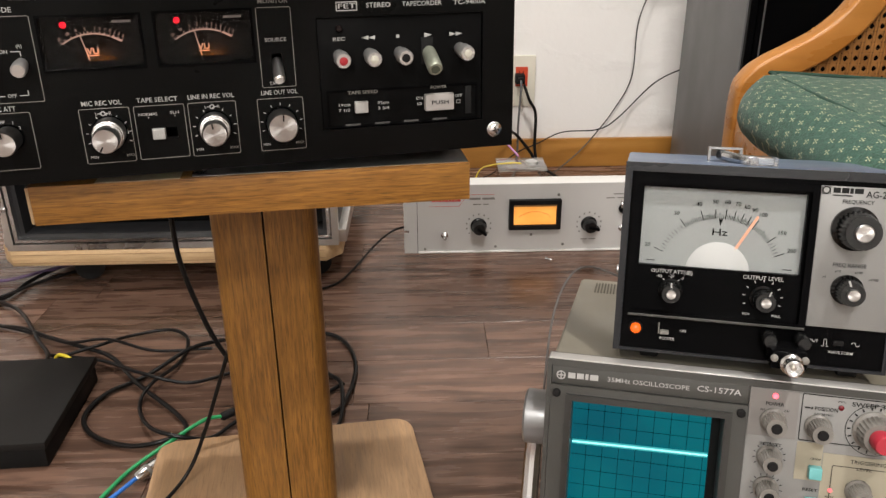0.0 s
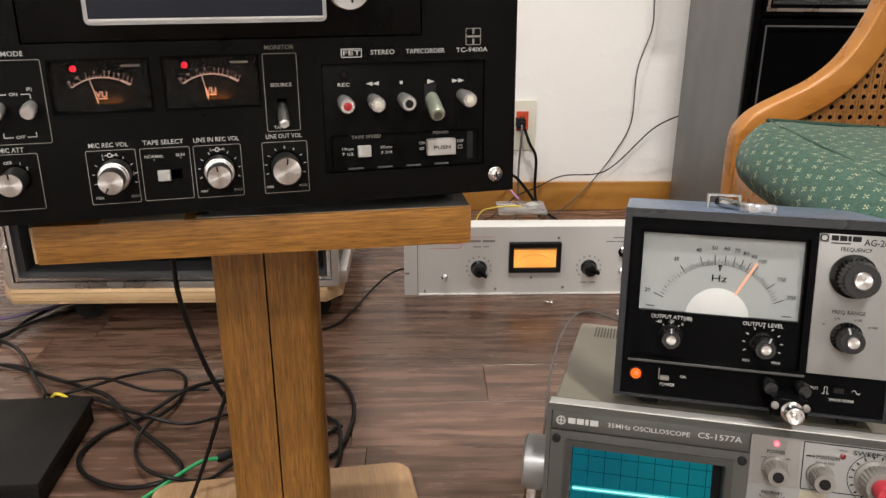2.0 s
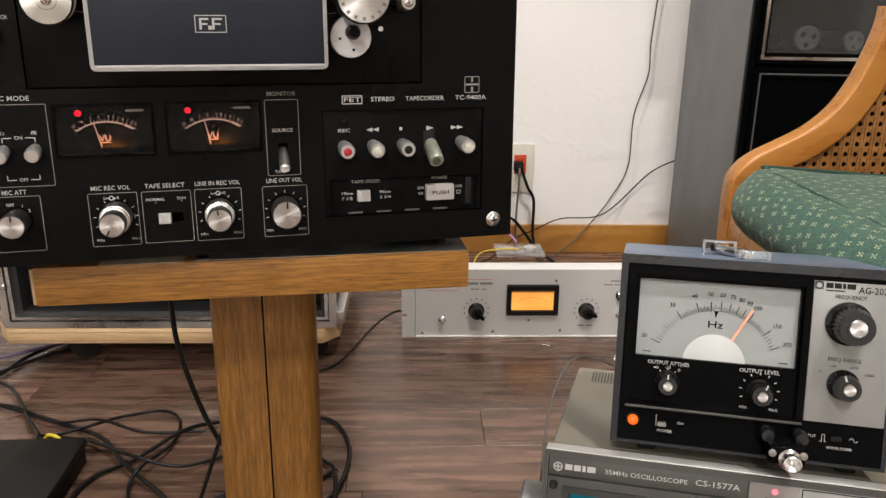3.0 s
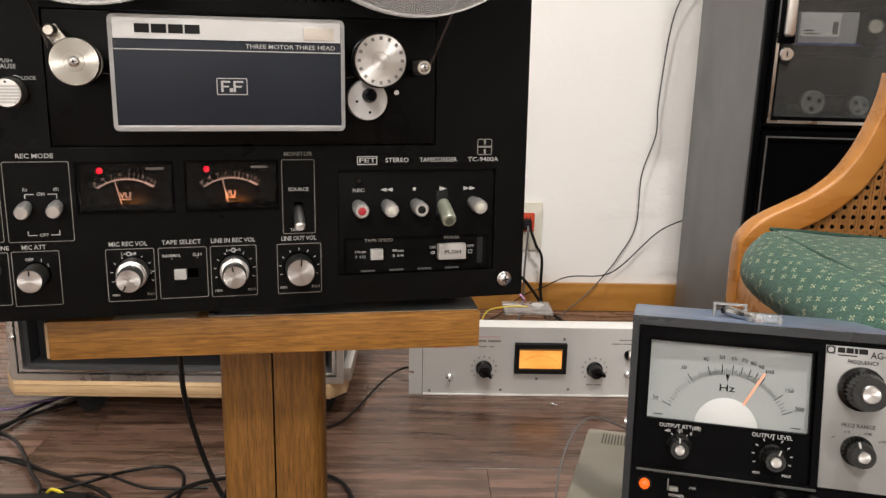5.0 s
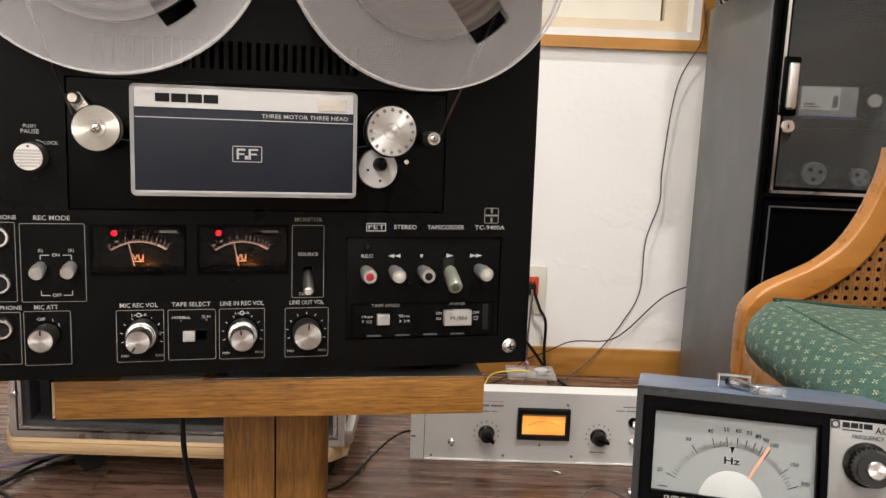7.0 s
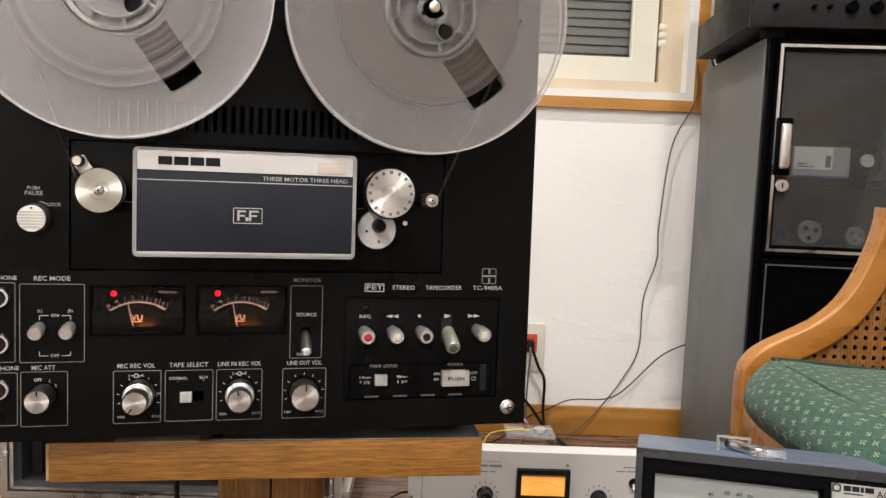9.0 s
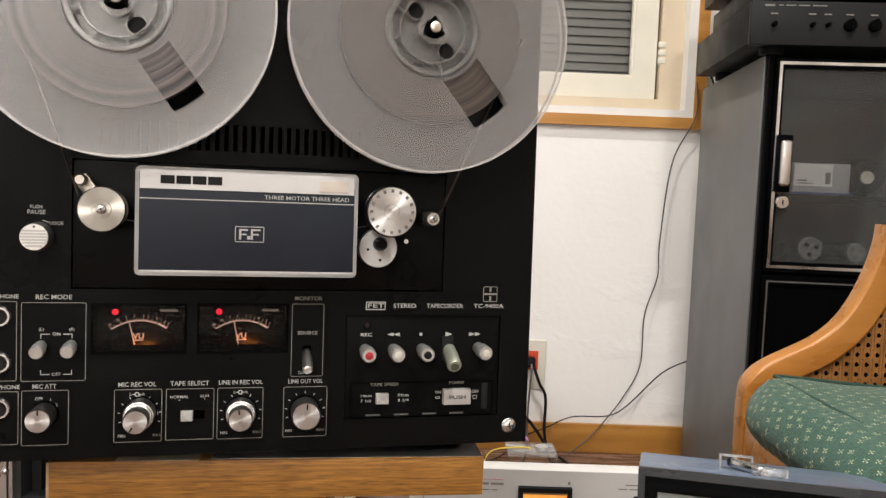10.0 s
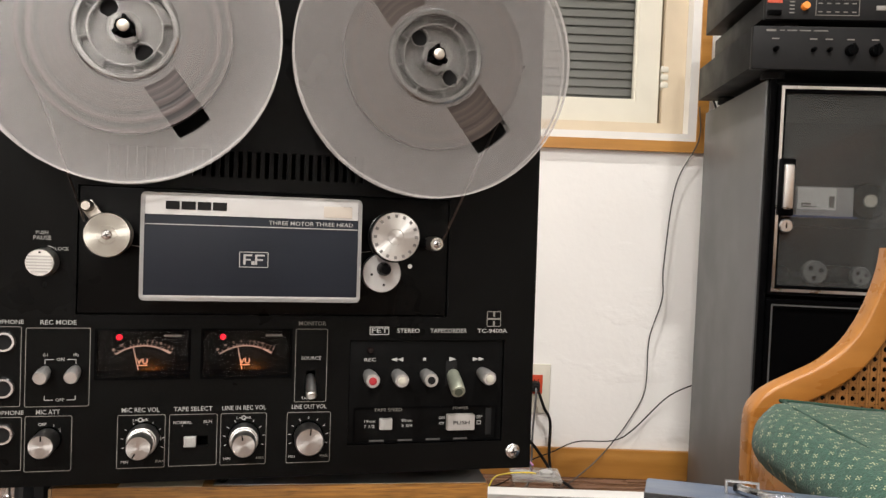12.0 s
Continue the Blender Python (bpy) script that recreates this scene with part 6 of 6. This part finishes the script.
def fabric():
    m, N, L, B = nodes_of("green_fabric")
    c = N.new("ShaderNodeTexCoord").outputs["Object"]
    base = mixed(N, L, ramp(N, L, noise_out(N, L, c, 350, 3), 0, 1), (0.009, 0.037, 0.023), (0.032, 0.095, 0.060))
    base = mixed(N, L, ramp(N, L, noise_out(N, L, c, 9, 2), 0, 0.4), base, (0.018, 0.07, 0.048))
    # small woven flowers in rows that run up the side and on over the top
    sp, rise, cm = N.new("ShaderNodeSeparateXYZ"), N.new("ShaderNodeMath"), N.new("ShaderNodeCombineXYZ")
    L.new(c, sp.inputs[0]), L.new(sp.outputs["X"], rise.inputs[0]), L.new(sp.outputs["Z"], rise.inputs[1])
    L.new(sp.outputs["Y"], cm.inputs["X"]), L.new(rise.outputs[0], cm.inputs["Y"])
    turn = N.new("ShaderNodeMapping")
    turn.inputs["Rotation"].default_value = (0, 0, 0.55)
    L.new(cm.outputs[0], turn.inputs["Vector"])
    v = N.new("ShaderNodeTexVoronoi")
    v.voronoi_dimensions = "2D"
    v.inputs["Scale"].default_value, v.inputs["Randomness"].default_value = 66, 0.45
    L.new(turn.outputs[0], v.inputs["Vector"])

    def vec(op, a, b=None):
        n = N.new("ShaderNodeVectorMath")
        n.operation = op
        L.new(a, n.inputs[0])
        if isinstance(b, tuple):
            n.inputs[1].default_value = b
        elif b:
            L.new(b, n.inputs[1])
        return n.outputs["Value"] if op == "LENGTH" else n.outputs[0]
    off = vec("SUBTRACT", turn.outputs[0], v.outputs["Position"])
    petal = vec("LENGTH", vec("SUBTRACT", vec("ABSOLUTE", off), (0.0017, 0.0020, 0)))
    low = N.new("ShaderNodeMath")
    low.operation = "MINIMUM"
    L.new(petal, low.inputs[0]), L.new(vec("LENGTH", off), low.inputs[1])
    fray = N.new("ShaderNodeMath")
    fray.operation = "MULTIPLY_ADD"
    fray.inputs[1].default_value = 0.0024
    L.new(noise_out(N, L, c, 900, 2), fray.inputs[0]), L.new(low.outputs[0], fray.inputs[2])
    mul = N.new("ShaderNodeMath")
    mul.operation = "MULTIPLY"
    mul.inputs[1].default_value = 0.9
    L.new(ramp(N, L, fray.outputs[0], 1, 0, 0.0017, 0.0023), mul.inputs[0])
    L.new(mixed(N, L, mul.outputs[0], base, (0.42, 0.42, 0.25)), B.inputs["Base Color"])
    B.inputs["Roughness"].default_value = 0.9
    B.inputs["Sheen Weight"].default_value = 0.1
    bumped(N, L, B, noise_out(N, L, c, 600, 2), 0.8, 0.0012)
    return m


FABRIC = fabric()
cu = thing("seat_cushion", pose(0.38, 0.603, 0.3585, 0, 5, 0) @ pose(0.22, 0, 0), "green patterned seat cushion with a piped edge", "cushion")
bm = box(-0.233, 0.20, -0.27, 0.240, 0.0, 0.078)
bmesh.ops.subdivide_edges(bm, edges=bm.edges[:], cuts=14, use_grid_fill=True)
for v in bm.verts:
    x, y, z = (v.co.x + 0.0165) / 0.2165, (v.co.y + 0.015) / 0.255, v.co.z / 0.078 * 2 - 1
    k = max(0.0, 1 - max(abs(x), abs(y)) ** 6)
    edge = max(abs(x), abs(y))
    bulge = (1 - z * z) * 0.020 if edge > 0.97 else 0
    belly = max(0.0, 1 - ((z - 0.2) / 1.2) ** 2) * 0.054 - max(0.0, -z - 0.4) * 0.03
    if edge > 0.97:
        if abs(x) >= abs(y):
            v.co.x += bulge if x > 0 else -belly * (1 - 0.35 * max(0, abs(y) - 0.6) / 0.4)
        if abs(y) >= abs(x):
            v.co.y += bulge * (1 if y > 0 else -1)
    if v.co.z > 0.04:
        v.co.z += k * 0.012 * (1 - (x * x + y * y) / 2) + 0.004 * noise.noise(v.co * 14)
    corner = max(0.0, abs(x) + abs(y) - 1.75) * 0.05
    v.co.x -= corner * (1 if x > 0 else -1)
    v.co.y -= corner * (1 if y > 0 else -1)
part("filling", bm, FABRIC, cu, smooth=80)
part("piping", tube([(-0.234, -0.26, 0.0775), (-0.2345, -0.1, 0.0785), (-0.2345, 0.05, 0.0785), (-0.2335, 0.18, 0.0775), (-0.2270, 0.228, 0.0770), (-0.205, 0.2365, 0.0775), (0.0, 0.2400, 0.079), (0.19, 0.240, 0.078)], 0.0022, 8, 8), surface("dark_green_piping", (0.012, 0.042, 0.028), 0.9, var=0.3, scale=300), cu, "dark green piping")


# ---- wall socket, plugs and cords ----
so = thing("wall_socket", pose(0.253, WALL_Y - 0.0008, 0.212), "cream wall socket plate with a red outlet", "wall socket")
part("cover_plate", box(-0.035, 0.035, -0.007, 0, -0.06, 0.06, 0.003), CREAM, so)
part("outlet", box(-0.013, 0.016, -0.0095, -0.0068, -0.012, 0.034, 0.001), surface("red_outlet", (0.55, 0.06, 0.02), 0.4), so, "orange-red outlet")
for z in (0.004, 0.02):
    part("blade_slot", bars([(-0.005, -0.003, z - 0.004, z + 0.004), (0.004, 0.006, z - 0.004, z + 0.004)], -0.0098), INK, so)
pg = tagged(part("mains_plug", box(-0.012, 0.010, -0.036, -0.0098, -0.002, 0.020, 0.003), DARK, at=pose(0.250, WALL_Y, 0.212)), "dark mains plug in the wall socket", "plug")
part("grip", box(-0.008, 0.006, -0.046, -0.036, 0.002, 0.016, 0.003), DARK, pg)


def cable(name, pts, r, label, material=None, per=8, category="cable", group=""):
    low = min(p[2] for p in pts)
    if low < 0.008:
        r *= 0.6
    return tagged(part(name, tube(pts, r, per, 8), material or CABLE, smooth=60), label, category, group)


G = "cords on the wall"
cable("power_cord", [(0.61, 1.876, 0.90), (0.612, 1.878, 0.82), (0.564, 1.882, 0.711), (0.546, 1.885, 0.522), (0.546, 1.885, 0.44), (0.519, 1.882, 0.344), (0.514, 1.880, 0.22), (0.476, 1.876, 0.143), (0.440, 1.870, 0.094), (0.397, 1.860, 0.047), (0.342, 1.83, 0.012), (0.30, 1.78, 0.004)], 0.0026, "grey cord hanging down the plaster wall", surface("grey_cord", (0.07, 0.065, 0.06), 0.5), group=G)
cable("power_cord", [(0.628, 1.80, 0.256), (0.618, 1.83, 0.249), (0.562, 1.86, 0.209), (0.486, 1.868, 0.126), (0.437, 1.862, 0.100), (0.354, 1.868, 0.093), (0.294, 1.866, 0.066), (0.240, 1.86, 0.043), (0.18, 1.82, 0.006), (0.10, 1.75, 0.004)], 0.0026, "dark cord running from behind the cabinet", group=G)
cable("power_cord", [(0.249, 1.856, 0.221), (0.248, 1.842, 0.205), (0.246, 1.86, 0.114), (0.246, 1.86, 0.05), (0.235, 1.82, 0.006), (0.20, 1.72, 0.005)], 0.0042, "grey mains cord below the socket", surface("mid_grey_cord", (0.12, 0.12, 0.12), 0.5), group=G)
cable("power_cord", [(0.256, 1.856, 0.212), (0.270, 1.85, 0.175), (0.287, 1.862, 0.140), (0.288, 1.862, 0.061), (0.295, 1.84, 0.012), (0.30, 1.76, 0.005)], 0.0060, "black mains cord below the socket", group=G)
cable("power_cord", [(0.21, 1.80, 0.12), (0.24, 1.85, 0.094), (0.268, 1.856, 0.060), (0.297, 1.845, 0.022), (0.33, 1.80, 0.006), (0.36, 1.72, 0.005)], 0.0062, "black cord curling behind the rack amplifier", group=G)
cable("pink_wire", [(0.13, 1.70, 0.17), (0.16, 1.66, 0.17), (0.185, 1.60, 0.150), (0.205, 1.52, 0.141)], 0.002, "thin pink wire behind the rack amplifier", surface("pink_wire", (0.45, 0.20, 0.42), 0.5), category="wire")
cable("yellow_wire", [(0.11, 1.46, 0.10), (0.125, 1.47, 0.130), (0.15, 1.475, 0.138), (0.185, 1.478, 0.1405), (0.205, 1.475, 0.1405)], 0.0013, "thin yellow wire behind the rack amplifier", surface("yellow_wire", (0.72, 0.55, 0.05), 0.5), category="wire")
G = "cables on the floor"
cable("floor_cable", [(-0.8, 1.16, 0.005), (-0.646, 1.115, 0.005), (-0.56, 1.077, 0.005), (-0.488, 1.04, 0.006), (-0.432, 0.999, 0.012), (-0.376, 0.931, 0.012), (-0.310, 0.870, 0.006), (-0.286, 0.834, 0.006), (-0.299, 0.806, 0.012), (-0.345, 0.803, 0.006), (-0.398, 0.827, 0.005), (-0.424, 0.869, 0.005), (-0.413, 0.920, 0.005), (-0.373, 0.959, 0.006), (-0.326, 1.017, 0.014), (-0.281, 1.056, 0.006), (-0.2, 1.09, 0.005)], 0.0050, "thick black cable looped on the floor", group=G)
cable("floor_cable", [(-0.56, 0.985, 0.005), (-0.46, 1.031, 0.015), (-0.432, 1.071, 0.006), (-0.378, 1.09, 0.005), (-0.343, 1.059, 0.006), (-0.336, 0.995, 0.006), (-0.354, 0.924, 0.016), (-0.361, 0.891, 0.006), (-0.335, 0.836, 0.014), (-0.300, 0.808, 0.018), (-0.254, 0.815, 0.006), (-0.226, 0.849, 0.006), (-0.16, 0.93, 0.005)], 0.0042, "black cable looped on the floor", group=G)
cable("floor_cable", [(-0.53, 1.02, 0.006), (-0.449, 0.999, 0.008), (-0.376, 0.945, 0.020), (-0.312, 0.936, 0.008), (-0.261, 0.962, 0.005), (-0.19, 1.0, 0.005)], 0.0040, "black cable lying on the floor", group=G)
cable("floor_cable", [(-0.75, 1.22, 0.005), (-0.682, 1.193, 0.006), (-0.623, 1.142, 0.012), (-0.558, 1.051, 0.014), (-0.526, 1.008, 0.014), (-0.515, 0.965, 0.02)], 0.0050, "black cable running to the black box", group=G)
cable("floor_cable", [(-0.76, 1.17, 0.005), (-0.687, 1.204, 0.005), (-0.669, 1.267, 0.006), (-0.649, 1.312, 0.006), (-0.6, 1.40, 0.005)], 0.0055, "thick black cable beside the dolly", group=G)
cable("floor_cable", [(-0.74, 1.15, 0.015), (-0.68, 1.19, 0.016), (-0.64, 1.25, 0.014), (-0.58, 1.33, 0.006)], 0.0050, "thick black cable beside the dolly", group=G)
cable("floor_cable", [(-0.78, 1.06, 0.005), (-0.68, 1.09, 0.012), (-0.60, 1.085, 0.018), (-0.52, 1.05, 0.010), (-0.45, 1.035, 0.022), (-0.38, 1.02, 0.010), (-0.30, 1.03, 0.006)], 0.0036, "black cable crossing the others", group=G)
cable("floor_cable", [(-0.20, 1.07, 0.005), (-0.135, 1.067, 0.005), (-0.102, 1.032, 0.005), (-0.086, 0.969, 0.005), (-0.092, 0.899, 0.005), (-0.108, 0.862, 0.005), (-0.16, 0.83, 0.005)], 0.0048, "thick black cable behind the stand", group=G)
cable("floor_cable", [(-0.17, 1.03, 0.008), (-0.124, 0.956, 0.006), (-0.101, 0.913, 0.014), (-0.098, 0.837, 0.006), (-0.13, 0.824, 0.005)], 0.0046, "thick black cable behind the stand", group=G)
cable("floor_cable", [(0.012, 1.40, 0.028), (-0.019, 1.43, 0.030), (-0.050, 1.43, 0.020), (-0.082, 1.386, 0.008), (-0.113, 1.299, 0.004), (-0.14, 1.24, 0.004), (-0.2, 1.2, 0.004)], 0.0034, "black cord leading from the rack amplifier", group=G)
cable("floor_cable", [(0.0, 1.42, 0.112), (-0.04, 1.42, 0.115), (-0.09, 1.46, 0.120), (-0.16, 1.5, 0.10), (-0.2, 1.52, 0.02)], 0.0040, "black cord leading from the rack amplifier", group=G)
cable("purple_cable", [(-0.80, 1.30, 0.005), (-0.72, 1.275, 0.006), (-0.66, 1.30, 0.010), (-0.60, 1.36, 0.005)], 0.0050, "dull purple cable beside the dolly", surface("purple_jacket", (0.10, 0.06, 0.13), 0.45))
cable("thin_wire", [(-0.60, 1.07, 0.003), (-0.581, 1.086, 0.003), (-0.517, 1.119, 0.003), (-0.445, 1.112, 0.003), (-0.399, 1.132, 0.003), (-0.36, 1.120, 0.003), (-0.303, 1.137, 0.003), (-0.22, 1.14, 0.003)], 0.0013, "thin brown wire on the floor", surface("brown_wire", (0.12, 0.055, 0.03), 0.5), category="wire")
cable("green_cable", [(-0.36, 0.66, 0.005), (-0.347, 0.714, 0.005), (-0.331, 0.760, 0.005), (-0.303, 0.795, 0.010), (-0.266, 0.836, 0.016), (-0.246, 0.851, 0.012)], 0.0042, "green cable on the floor beside the stand", surface("green_jacket", (0.02, 0.30, 0.10), 0.45))
cable("blue_cable", [(-0.36, 0.66, 0.006), (-0.340, 0.698, 0.008), (-0.317, 0.738, 0.010)], 0.0042, "blue cable with a metal plug", surface("blue_jacket", (0.03, 0.16, 0.55), 0.45))
pl = tagged(part("cable_plug", lathe([(0.0045, 0.0), (0.0065, 0.003), (0.0072, 0.010), (0.0078, 0.012), (0.0078, 0.030), (0.0070, 0.034)], 24), STEEL, at=pose(-0.317, 0.737, 0.010, 0, 0, 147)), "nickel plug on the end of the blue cable", "plug")
part("collar", lathe([(0.0082, 0.014), (0.0082, 0.018)], 24), WARMGREY, pl)
pl = tagged(part("cable_plug", lathe([(0.0042, 0.0), (0.0055, 0.002), (0.0055, 0.026), (0.0046, 0.028)], 20), DARK, at=pose(-0.2465, 0.8505, 0.011, 0, 0, 130)), "black plug on the end of the green cable", "plug")
part("tip", lathe([(0.004, 0.028), (0.004, 0.036)], 16), STEEL, pl)
cable("yellow_tie", [(-0.512, 1.00, 0.0135), (-0.500, 0.990, 0.024), (-0.485, 0.984, 0.022), (-0.478, 0.978, 0.012)], 0.0025, "yellow tie round a black cable", surface("yellow_tie", (0.72, 0.58, 0.03), 0.5), category="cable tie")
cable("deck_cord", [(-0.235, 0.735, 0.455), (-0.247, 0.785, 0.43), (-0.2535, 0.80, 0.36), (-0.254, 0.80, 0.293), (-0.252, 0.80, 0.251), (-0.242, 0.80, 0.203), (-0.226, 0.80, 0.152), (-0.205, 0.81, 0.10), (-0.18, 0.84, 0.04), (-0.15, 0.88, 0.006), (-0.10, 0.93, 0.005)], 0.0048, "black mains cord hanging from the tape deck")
cable("deck_cord", [(-0.16, 0.735, 0.27), (-0.175, 0.73, 0.225), (-0.19, 0.72, 0.184), (-0.207, 0.72, 0.137), (-0.225, 0.718, 0.088), (-0.244, 0.712, 0.045), (-0.262, 0.690, 0.027), (-0.285, 0.64, 0.026), (-0.32, 0.58, 0.006)], 0.0036, "thin black cord crossing the stand's base")
cable("probe_lead", [(0.148, 0.505, 0.362), (0.132, 0.545, 0.352), (0.118, 0.548, 0.340), (0.105, 0.53, 0.316), (0.097, 0.505, 0.27), (0.093, 0.49, 0.18), (0.090, 0.50, 0.05), (0.10, 0.56, 0.006)], 0.0015, "thin grey lead running over the oscilloscope", surface("grey_lead", (0.09, 0.08, 0.075), 0.5), category="lead")
cable("cabinet_cord", [(0.60, 1.765, 0.93), (0.598, 1.755, 0.905), (0.604, 1.74, 0.87), (0.603, 1.715, 0.80), (0.600, 1.70, 0.74)], 0.0024, "dark cord hanging at the cabinet's side")
sc = tagged(part("loose_screw", lathe([(0.0035, 0), (0.0038, 0.002), (0.0018, 0.003), (0.0018, 0.012), (0.0006, 0.014)], 12), STEEL, at=pose(0.236, 1.33, 0.0038, 0, 0, 60)), "small steel screw lying on the floor", "screw")

place_words()

# ---- plank floor ----
floor = tagged(part("floor", box(-2.2, 2.4, -3.4, WALL_Y, -0.1, -0.010), surface("joint_dark", (0.03, 0.02, 0.015), 0.8)), "dark walnut plank floor with narrow joints", "floor", kind="structure")
PW, PL = 0.107, 0.909
plank_meshes = {}


def plank(x0, x1, y, z):
    """One board; full boards share a mesh, cut ends at the walls have their own."""
    long = round(x1 - x0, 2)
    if long not in plank_meshes:
        first = part("plank", box(0.0004, x1 - x0 - 0.0004, 0.0004, PW - 0.0004, -0.010, 0.0, 0.0002, 1), WALNUT, floor, smooth=0)
        plank_meshes[long] = first.data
        bpy.data.objects.remove(first)
    ob = new("plank", plank_meshes[long])
    ob.parent = floor
    ob.location = (x0, y, z)


rng = random.Random(4)
y = 0.995 - 41 * PW
while y + PW <= WALL_Y + 0.06:
    off = rng.random() * PL
    if abs(y - 0.995) < 0.01:
        off = (0.104 + 2.2) % PL
    x = -2.2 - PL + off
    while x < 2.4:
        z = rng.uniform(-0.0003, 0.0)
        a, b = max(x, -2.195), min(x + PL, 2.395)
        if b - a > 0.05 and y > -3.4:
            plank(a, b, y, z)
        x += PL
    y += PW
